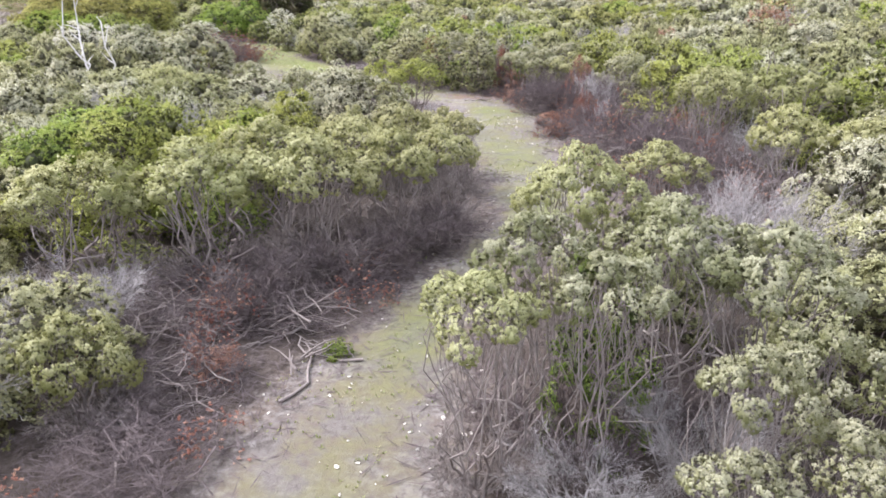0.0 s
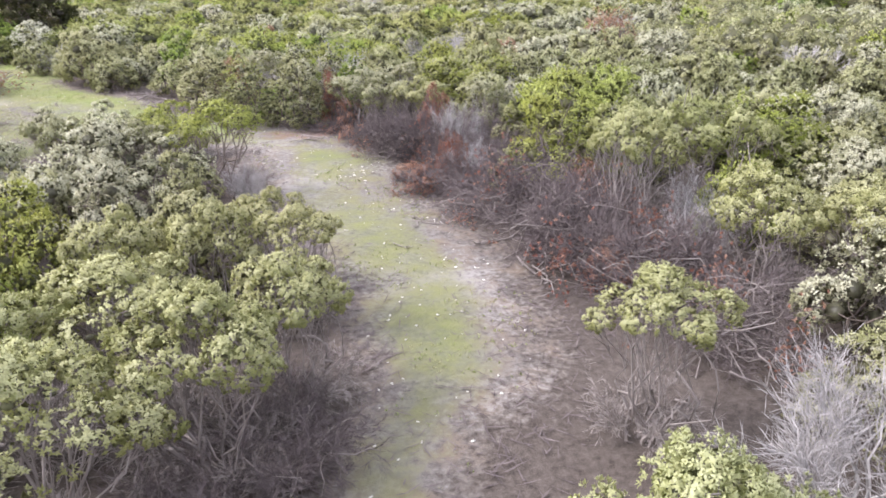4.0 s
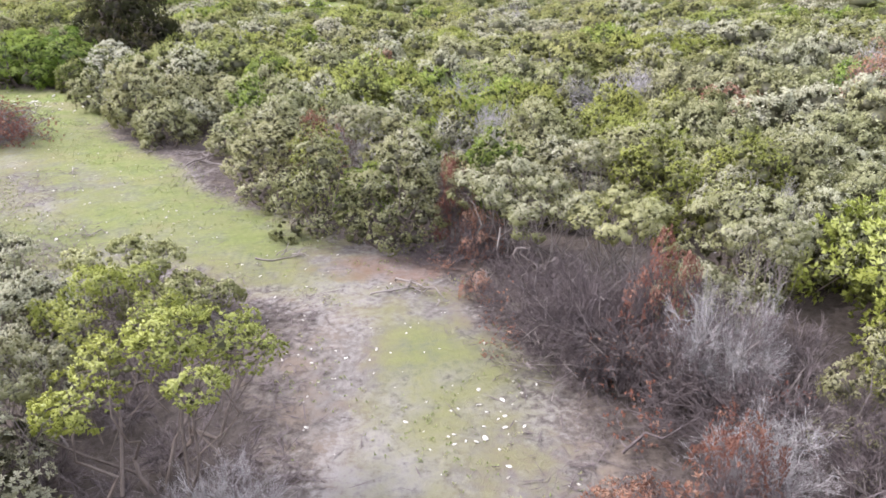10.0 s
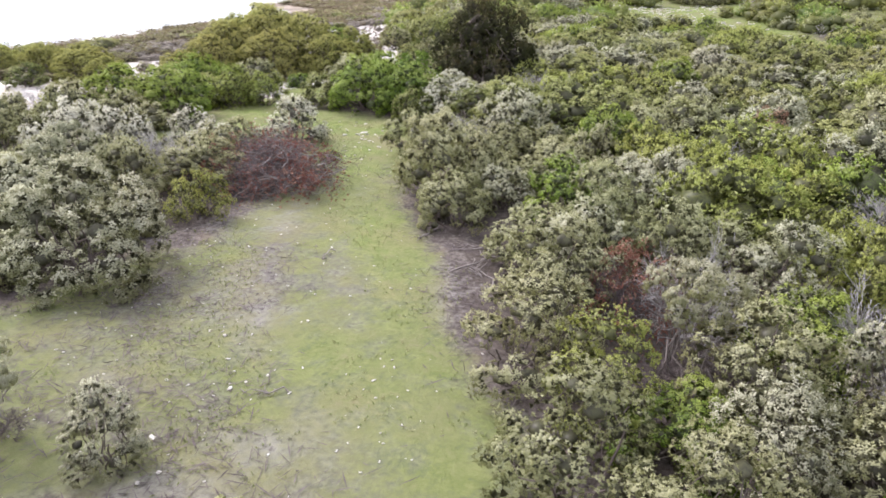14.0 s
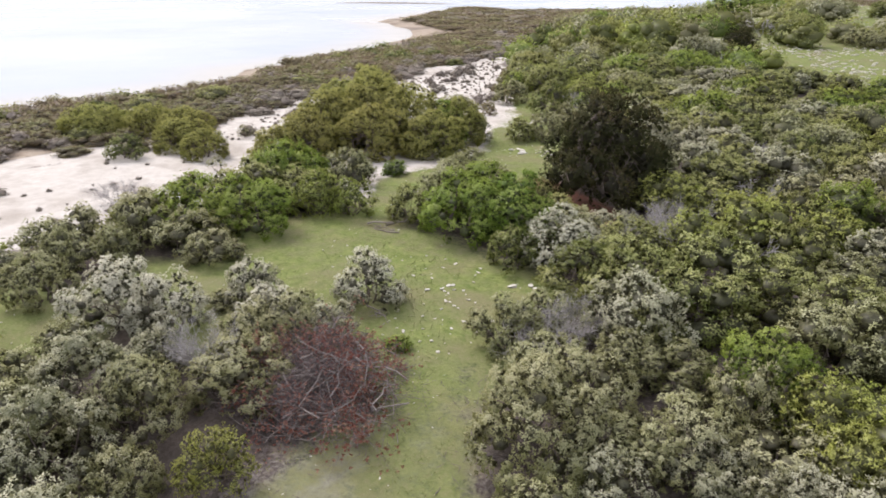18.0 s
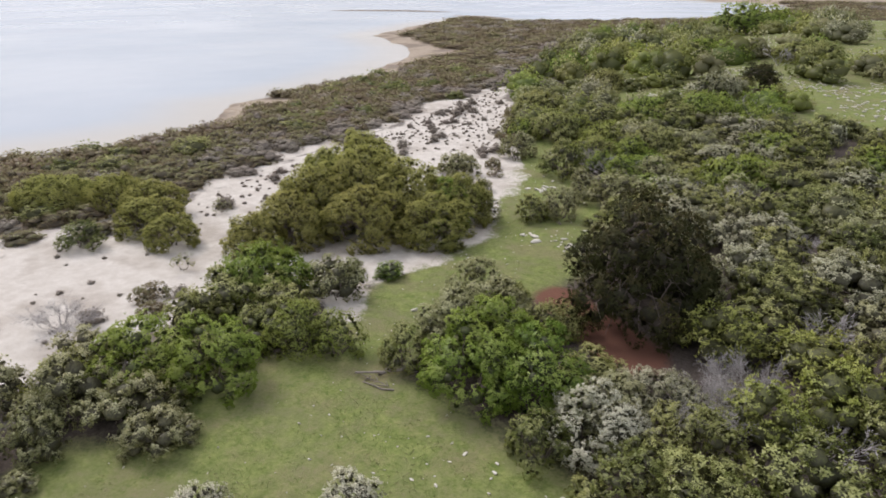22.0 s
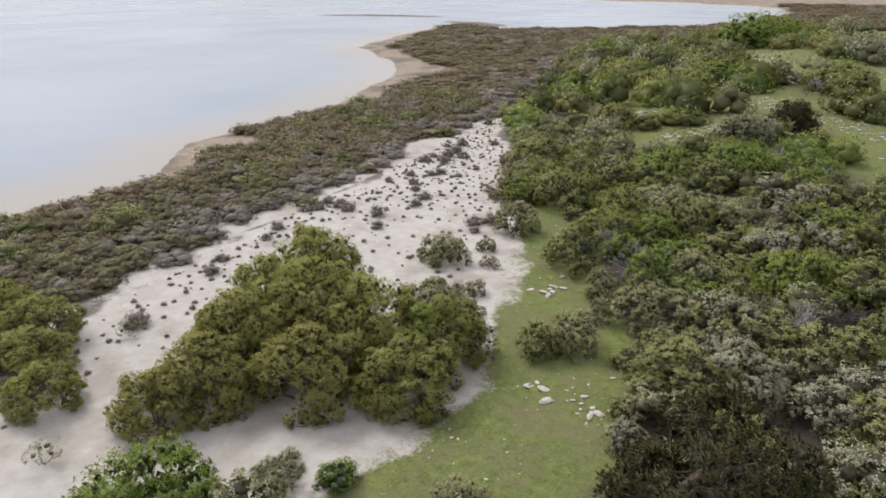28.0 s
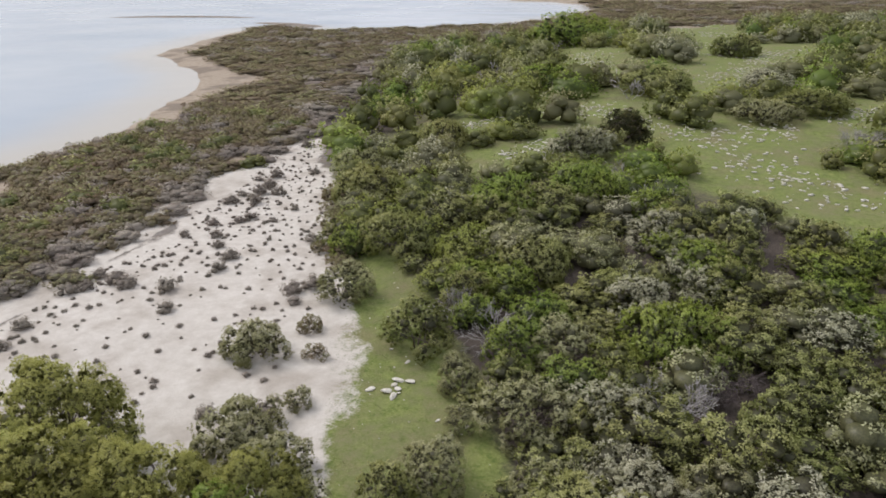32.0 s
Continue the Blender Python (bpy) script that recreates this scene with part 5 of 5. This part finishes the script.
single, thicket = [], []
rng = np.random.default_rng(23)
made = {}
for x, y, g, far in heath_spots():
    k = kind_at(x, y, rng)
    big = 1.36 if y > 46 else 1.0
    if y < 30 and g < 2.0 and not far:
        k = {"O": "L", "W": "V"}.get(k, k)
    if k == "D" and math.hypot(x + 17, y - 57) < 4:
        k = "N"
    if k == "D" and g < 1.4:
        k = "L" if y < 30 else "O"
    # most olive shrubs in the north take the N leaves, darkened in colour
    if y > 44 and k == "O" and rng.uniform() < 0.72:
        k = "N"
    w = rng.uniform(1.7, 2.8) * (big if not far else 2.2)
    w = min(w, 0.9 + 1.4 * g) if not far else w
    h = rng.uniform(1.15, 2.1) * min(1.0, 0.45 + 0.5 * g) * (0.62 + 0.16 * min(w, 3.6)) * (1.0 if not far else 1.6)
    if k == "D":
        h *= 1.15
    if math.hypot(x + 5, y - 26) < 3.6:
        w, h = 0.75 * w, 0.6 * h
    d = min(math.hypot(x - a, y - b) for a, b in PATH_LINE)
    (thicket if far or d > 42 else single).append((d, k, x, y, w, h))
single.sort(key=lambda s: s[0])
for d, k, x, y, w, h in single:
    made[k] = made.get(k, 0) + 1
    if made[k] > 300:
        thicket.append((d, k, x, y, w, h))
    else:
        plant(k, x, y, w, h, level_at(x, y), rng)


def stuff_mesh(name, spots, kinds, level):
    """Many plants joined into one mesh: (kind, x, y, w, h) each."""
    r = np.random.default_rng(41)
    V, Q, T, R, I, N, n = [], [], [], [], [], [], 0
    mats, slot, cache = [], {}, {}
    zs = height(np.array([p[1] for p in spots]), np.array([p[2] for p in spots]))
    for (k, x, y, w, h), zz in zip(spots, zs):
        key = (k, int(r.integers(0, 3)))
        if key not in cache:
            if k == "D":
                (a, b), (c, e) = twig_arrays(key[1] + 50, level)
                v, q = join([(a, b), (c, e)])
                cache[key] = (v, q, np.zeros(len(q)), DEADWOOD, unit(v * [1, 1, 0.6] - [0, 0, 0.2]), 0)
            else:
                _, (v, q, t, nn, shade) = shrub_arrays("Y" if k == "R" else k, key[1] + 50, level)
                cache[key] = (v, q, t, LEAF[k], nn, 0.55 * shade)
        v, q, t, mat, nn, shade = cache[key]
        if mat.name not in slot:
            slot[mat.name] = len(mats)
            mats.append(mat)
        a = r.uniform(0, 6.283)
        ca, sa_ = math.cos(a), math.sin(a)
        p = np.stack([(v[:, 0] * ca - v[:, 1] * sa_) * w / W0 + x, (v[:, 0] * sa_ + v[:, 1] * ca) * w / W0 + y, v[:, 2] * h / H0 + zz - 0.02], -1)
        V.append(p)
        N.append(np.stack([nn[:, 0] * ca - nn[:, 1] * sa_, nn[:, 0] * sa_ + nn[:, 1] * ca, nn[:, 2]], -1))
        Q.append(np.where(q < 0, -1, q + n))
        T.append(t)
        R.append(np.full(len(q), r.uniform()) + shade)
        I.append(np.full(len(q), slot[mat.name]))
        n += len(v)
    return mesh_from(name, np.concatenate(V), np.concatenate(Q), (mats, np.concatenate(I)), np.concatenate(T), np.concatenate(R), normals=np.concatenate(N))


for lvl, lo, hi in (("distant", 0, 48), ("speck", 48, 9999)):
    spots = [s[1:] for s in thicket if lo <= s[0] < hi]
    tagged(new("heath_thicket", stuff_mesh("heath_thicket", spots, "", lvl)), "dense olive and green coastal heath thicket over rolling ground", "thicket", kind="stuff")


# ---- salt flat: brown scrub belt along the shore and samphire on the sand ----
def flat_spots():
    r = np.random.default_rng(8)
    belt, dots = [], []
    for (x0, x1, y0, y1), s in (((-84, -40, 20, 125), 1.35), ((-170, -40, 125, 300), 3.6), ((-90, 120, 300, 520), 9.0)):
        xs, ys = np.meshgrid(np.arange(x0, x1, s), np.arange(y0, y1, s))
        xs, ys = (xs + r.uniform(-0.45, 0.45, xs.shape) * s).ravel(), (ys + r.uniform(-0.45, 0.45, ys.shape) * s).ravel()
        _, _, _, shore, mud, sand = zones(xs, ys)
        keep = (mud < -0.2) & (shore > 4.2 + 4.0 * smooth(ys, 100, 130) + 3.0 * wave(xs, ys, 14, 3.0)) & (strip_distance(xs, ys, [(-79, 84.5, 3, -70, 86, 4)]) > 0) & (r.uniform(0, 1, xs.shape) < np.where(wave(xs, ys, 5, 8.0) > 0.62, 0.35, 1.0) * np.where(ys < 113, 0.25 + 0.75 * smooth(-mud, 0.0, 4.5), 1.0))
        for x, y, m in zip(xs[keep], ys[keep], mud[keep]):
            edge = min(1.0, -m / 7)
            k = "M" if r.uniform() > 0.15 + 0.75 * edge else "B"
            tall = r.uniform() < 0.05 * edge and y < 125  # a taller olive bush here and there
            belt.append(("N" if tall else k, x, y, s * r.uniform(1.35, 2.0) * (1.3 if tall else 1), (r.uniform(0.35, 0.6) + 0.55 * edge * r.uniform(0.4, 1) + 0.05 * s) * (1.4 if tall else 1)))
    xs, ys = np.meshgrid(np.arange(-54, -30, 0.72), np.arange(40, 113, 0.72))
    xs, ys = (xs + r.uniform(-0.42, 0.42, xs.shape)).ravel(), (ys + r.uniform(-0.42, 0.42, ys.shape)).ravel()
    _, _, _, shore, mud, sand = zones(xs, ys)
    dense = np.clip(0.08 + 0.16 * smooth(ys, 58, 70) + 0.85 * smooth(mud, 7.0, 0.5) * smooth(ys, 46, 66) + 0.55 * smooth(ys, 70, 92), 0, 0.92)
    keep = (sand < -0.4) & (mud > 0.1) & (r.uniform(0, 1, xs.shape) < dense)
    for x, y, m in zip(xs[keep], ys[keep], mud[keep]):
        s = r.uniform(0.13, 0.38) if r.uniform() < 0.94 else r.uniform(0.7, 1.3)
        dots.append(("M", x, y, s, s * r.uniform(0.45, 0.7)))
    return belt, dots


belt, dots = flat_spots()
for lvl in ("distant", "speck"):
    spots = [s for s in belt if (s[2] < 80 and s[1] > -58) == (lvl == "distant")]
    tagged(new("saltbush_belt", stuff_mesh("saltbush_belt", spots, "", lvl)), "brown and grey-green saltbush scrub along the lagoon shore", "scrub", kind="stuff")
dots.sort(key=lambda s: min(math.hypot(s[1] - a, s[2] - b) for a, b in PATH_LINE))
for k, x, y, w, h in dots[:280]:
    plant(k, x, y, w, h, "distant", rng)
tagged(new("samphire_scrub", stuff_mesh("samphire_scrub", dots[280:], "", "distant")), "scattered grey samphire tufts on white salt sand", "scrub", kind="stuff")


# ---- sandbars in the lagoon ----
def sandbar(name, ends, width, rise):
    (x0, y0), (x1, y1) = ends
    t, u = np.meshgrid(np.linspace(0, 1, 40), np.linspace(-1, 1, 9))
    w = width * np.sqrt(np.clip(1 - (2 * t - 1) ** 2, 0, 1)) * (1 + 0.25 * np.sin(t * 17))
    dx, dy = x1 - x0, y1 - y0
    n = math.hypot(dx, dy)
    bow = 0.06 * n * np.sin(t * 3.1)
    x, y = x0 + dx * t - dy / n * (u * w + bow), y0 + dy * t + dx / n * (u * w + bow)
    z = WATER_Z - 0.25 + (rise + 0.25) * (1 - u * u) * np.sin(t * 3.1416) ** 0.4
    i, j = np.meshgrid(np.arange(39), np.arange(8))
    q = np.stack([j * 40 + i, j * 40 + i + 1, (j + 1) * 40 + i + 1, (j + 1) * 40 + i], -1).reshape(-1, 4)
    m = Mat("wet_sandbar")
    m.surface(m.mix(m.ramp(m.noise(0.4, 4), 0.3, 0.7), (0.16, 0.13, 0.105), (0.27, 0.225, 0.18)), 0.8)
    return tagged(new(name, mesh_from(name, np.stack([x, y, z], -1).reshape(-1, 3), q, m.m, smooth_shade=True)), "low dark sandbar in the pale lagoon", "sandbar", kind="structure")


sandbar("sandbar_1", ((-262, 286), (-196, 305)), 4.5, 0.5)
sandbar("sandbar_2", ((-178, 276), (-140, 263)), 5.0, 0.5)


# ---- loose stones, fallen branches, grass and a dead tree ----
def rock_mesh(seed):
    """A flat, chipped lump about 1 m across."""
    r = np.random.default_rng(seed)
    bm = bmesh.new()
    bmesh.ops.create_icosphere(bm, subdivisions=2, radius=0.5)
    cuts = unit(r.normal(0, 1, (7, 3)))
    for v in bm.verts:
        p = np.array(v.co)
        for c in cuts:
            over = p @ c - 0.30
            if over > 0:
                p = p - c * over * 0.9
        p = p * (1 + r.normal(0, 0.03))
        v.co = (p[0] * 1.15, p[1] * 0.75, p[2] * 0.30)
    me = bpy.data.meshes.new("rock")
    bm.to_mesh(me)
    bm.free()
    me.materials.append(ROCK)
    return me


ROCKS = [rock_mesh(k) for k in range(6)]
# clusters of pale stones: x, y, spread, how many, largest size
STONES = [(-0.9, 6.0, 1.0, 16, 0.16), (0.3, 6.4, 0.5, 5, 0.16), (2.3, 23.0, 0.8, 14, 0.14), (3.4, 16.4, 0.5, 7, 0.14), (2.5, 19.6, 0.9, 9, 0.11), (0.7, 24.8, 0.8, 14, 0.12),
          (2.4, 23.3, 0.4, 10, 0.17), (-6.2, 29.6, 1.3, 22, 0.2), (-3.0, 31.0, 1.4, 14, 0.14), (-7.6, 32.8, 1.6, 14, 0.16), (-2.4, 27.6, 1.0, 14, 0.13), (-8.2, 36.4, 1.4, 12, 0.13),
          (-13.2, 45.8, 0.9, 22, 0.24), (-11.8, 47.7, 0.5, 7, 0.34), (-12.0, 43.4, 1.2, 14, 0.2), (-14.2, 47.6, 1.0, 10, 0.2), (-22.4, 65.2, 0.5, 7, 0.6), (-19.4, 64.7, 0.7, 14, 0.5),
          (-20.6, 65.8, 1.2, 22, 0.26), (-25.7, 73.6, 0.5, 8, 0.55), (-21.6, 60.0, 1.6, 14, 0.22), (-22.2, 70.8, 1.2, 10, 0.3), (-26.6, 75.6, 0.9, 7, 0.3), (-21.6, 54.6, 0.2, 1, 0.5)]
r = np.random.default_rng(77)
for cx, cy, spread, count, most in STONES:
    for _ in range(count):
        x, y = cx + r.normal(0, spread * 0.7), cy + r.normal(0, spread * 0.7)
        s = most * (0.6 if cy < 40 else 1.05) * r.uniform(0.3, 1.0) ** 1.6
        ob = tagged(new("rock", ROCKS[int(r.integers(0, 6))]), "pale chipped limestone rock lying on short grass", "rock", "loose limestone rocks")
        ob.matrix_basis = pose(x, y, z_at(x, y) + 0.10 * s, r.normal(0, 8), r.normal(0, 8), r.uniform(0, 360)) @ Matrix.Diagonal((s, s, s, 1))


def rubble(name, spots, label):
    """Many small stones as one mesh of chipped six-sided lumps: (x, y, size) each."""
    g = np.random.default_rng(3)
    cube = unit(np.array([[a, b, c] for a in (-1, 1) for b in (-1, 1) for c in (-1, 1)], float)) * [0.5, 0.42, 0.26]
    cq = np.array([[0, 1, 3, 2], [4, 6, 7, 5], [0, 4, 5, 1], [2, 3, 7, 6], [0, 2, 6, 4], [1, 5, 7, 3]])
    V, Q = [], []
    for k, (x, y, s) in enumerate(spots):
        a = g.uniform(0, 6.283)
        v = cube * g.uniform(0.5, 1.4, (8, 3)) * [1.35, 0.8, 0.8] * s
        V.append(np.stack([v[:, 0] * math.cos(a) - v[:, 1] * math.sin(a) + x, v[:, 0] * math.sin(a) + v[:, 1] * math.cos(a) + y, v[:, 2] + z_at(x, y) + 0.06 * s], -1))
        Q.append(cq + 8 * k)
    tagged(new(name, mesh_from(name, np.concatenate(V), np.concatenate(Q), ROCK)), label, "stones", kind="stuff")


spots = []
for x0, y0, _, x1, y1, w in DOWNS:
    n = int(40 + 10 * math.hypot(x1 - x0, y1 - y0))
    t, u = r.uniform(0, 1, n), r.normal(0, 0.5, n)
    dx, dy = x1 - x0, y1 - y0
    m = math.hypot(dx, dy)
    xs, ys = x0 + dx * t - dy / m * u * w, y0 + dy * t + dx / m * u * w
    ok = wave(xs, ys, 7, 5.0) > -0.25
    spots += [(a, b, c) for a, b, c in zip(xs[ok], ys[ok], r.uniform(0.12, 0.5, n)[ok])]
for strips, many, size in ((TRACK, 26, 0.07), (MEADOW, 16, 0.12)):
    for x0, y0, w0, x1, y1, w1 in strips:
        t, u = r.uniform(0, 1, many), r.uniform(-1.0, 1.0, many)
        dx, dy = x1 - x0, y1 - y0
        m = math.hypot(dx, dy)
        spots += [(x0 + dx * a - dy / m * b * w0, y0 + dy * a + dx / m * b * w0, size * r.uniform(0.3, 1.0)) for a, b in zip(t, u)]
rubble("limestone_rubble", spots, "small white limestone pieces strewn over grass")


def fallen_branch(x, y, size, turn, seed):
    key = ("branch", seed % 5)
    if key not in MESHES:
        g2 = np.random.default_rng(seed % 5 + 60)
        stem = mesh_from("fallen_branch", *tube(np.maximum(bent(g2, (-0.5, 0, 0.03), (0.5, 0.05, 0.05), 6, 0.06), [-9, -9, 0.02]), 0.020, 0.008, 5), TWIGWOOD)
        forks = []
        for k in range(7):
            a = np.array([g2.uniform(-0.35, 0.45), g2.normal(0, 0.02), 0.04])
            b = a + unit(np.array([g2.uniform(0.2, 1), g2.normal(0, 0.8), abs(g2.normal(0, 0.25))])) * g2.uniform(0.15, 0.4)
            forks.append(mesh_from("side_branch", *tube(bent(g2, a, b, 4, 0.08), 0.013, 0.004, 4), TWIGWOOD))
        MESHES[key] = (stem, forks)
    stem, forks = MESHES[key]
    ob = tagged(new("fallen_branch", stem), "weathered grey forked branch lying on the ground", "branch", "fallen branches")
    ob.matrix_basis = pose(x, y, z_at(x, y), 0, 0, turn) @ Matrix.Diagonal((size, size, size, 1))
    for f in forks:
        new("side_branch", f).parent = ob


for k, (x, y, size) in enumerate([(-3.6, 27.0, 0.9), (-4.2, 36.0, 1.4), (-3.8, 35.4, 1.2), (-4.8, 36.8, 1.0), (-6.0, 37.2, 1.2), (-14.2, 43.2, 1.4), (-19.4, 50.1, 2.2), (-19.8, 50.6, 1.8), (-19.2, 49.4, 1.5),
                                  (-25.9, 61.2, 1.8), (1.7, 26.8, 1.2), (1.3, 26.9, 0.9), (-2.0, 7.6, 1.4), (-1.6, 8.2, 1.1), (-2.6, 8.4, 1.2), (-3.6, 5.9, 1.3), (0.6, 5.6, 0.9), (1.0, 6.2, 0.8), (3.2, 19.0, 0.8),
                                  (4.2, 17.4, 1.0), (4.4, 15.4, 1.1), (4.0, 21.4, 1.1), (-0.3, 21.6, 1.1), (-0.7, 22.3, 1.3), (0.0, 20.4, 0.9), (2.9, 18.6, 0.5), (2.4, 17.6, 0.5), (-0.9, 28.6, 1.0), (3.0, 27.2, 1.2),
                                  (-22.0, 68.0, 1.6), (-5.2, 30.2, 0.7), (-7.4, 35.0, 0.7), (-9.6, 31.6, 0.8)]):
    fallen_branch(x, y, size, (k * 67) % 360, k)


def ground_twigs():
    """Leaf litter and snapped twigs along the edges of the track, as one mesh."""
    g = np.random.default_rng(15)
    P = []
    for x0, y0, w0, x1, y1, w1 in TRACK:
        n = 620
        t, side = g.uniform(0, 1, n), g.choice([-1.0, 1.0], n)
        off = side * ((w0 + (w1 - w0) * t) + g.normal(0.1, 0.55, n))
        dx, dy = x1 - x0, y1 - y0
        m = math.hypot(dx, dy)
        P.append(np.stack([x0 + dx * t - dy / m * off, y0 + dy * t + dx / m * off], -1))
    P = np.concatenate(P)
    z = height(P[:, 0], P[:, 1])
    p0 = np.stack([P[:, 0], P[:, 1], z + 0.015], -1)
    a = g.uniform(0, 6.283, len(P))
    way = unit(np.stack([np.cos(a), np.sin(a), g.uniform(0, 0.35, len(P))], -1))
    side = unit(np.cross(way, [0, 0, 1.0]) + g.normal(0, 0.3, way.shape))
    v, q = leaf_quads(p0, way, side, g.uniform(0.08, 0.42, len(P)), g.uniform(0.008, 0.022, len(P)), 0.5)
    tagged(new("twig_litter", mesh_from("twig_litter", v, q, SLASH)), "snapped grey twigs littering the edges of the track", "litter", kind="stuff")


def grass_tufts():
    """Short grass in loose tufts on the open ground, as one mesh."""
    g = np.random.default_rng(9)
    P = []
    for strips, per in ((TRACK, 34.0), (MEADOW, 34.0)):
        for x0, y0, w0, x1, y1, w1 in strips:
            m = math.hypot(x1 - x0, y1 - y0)
            n = int(m * (w0 + w1) * per)
            t, u = g.uniform(0, 1, n), g.uniform(-1.05, 1.05, n)
            w = w0 + (w1 - w0) * t
            dx, dy = (x1 - x0) / m, (y1 - y0) / m
            P.append(np.stack([x0 + dx * m * t - dy * u * w, y0 + dy * m * t + dx * u * w], -1))
    P = np.concatenate(P)
    lump = wave(P[:, 0], P[:, 1], 1.3, 3.0) + 0.6 * wave(P[:, 0], P[:, 1], 0.5, 1.0) + 0.35 * smooth(P[:, 1], 36, 46)
    P = P[lump > 0.12 * g.normal(0, 1, len(P)) + 0.1]
    pos = np.stack([P[:, 0], P[:, 1], height(P[:, 0], P[:, 1])], -1)
    axis = unit(np.array([0, 0, 1.0]) + g.normal(0, 0.25, pos.shape))
    v, q, which = tufts(g, pos, axis, 4, 0.055, 0.018, (15, 70), True)
    tagged(new("grass_tufts", mesh_from("grass_tufts", v, q, LEAF["grass"], g.uniform(0, 1, len(P))[which], g.uniform(0, 1, len(P))[which])), "short green grass tufts on sandy soil", "grass", kind="stuff")


ground_twigs()
grass_tufts()


def dead_tree(x, y, tall):
    """A bare bleached trunk that forks into a few upright limbs."""
    g = np.random.default_rng(6)
    ob = tagged(new("dead_tree"), "bleached white leafless dead tree above the heath", "dead tree")
    ob.matrix_basis = pose(x, y, z_at(x, y))
    wood = bark_material("bleached_wood", (0.50, 0.48, 0.45), (0.66, 0.64, 0.61))
    for k, (bx, tip) in enumerate((((0, 0), (-1.3, 0.2, tall)), ((0.7, 0.1), (0.1, 0.3, tall * 0.97)), ((1.1, 0), (1.3, -0.2, tall * 0.62)))):
        line = bent(g, (bx[0], bx[1], -0.1), tip, 7, 0.05)
        p = new("limb", mesh_from("limb", *tube(line, 0.055, 0.014, 6), wood))
        p.parent = ob
        for j in range(2, 6):
            a = line[j]
            b = a + unit(np.array([g.normal(0, 0.8), g.normal(0, 0.8), 0.9])) * g.uniform(0.5, 1.2)
            q = new("limb_fork", mesh_from("limb_fork", *tube(bent(g, a, b, 4, 0.1), 0.03, 0.008, 4), wood))
            q.parent = p


dead_tree(-15.8, 29.8, 4.4)
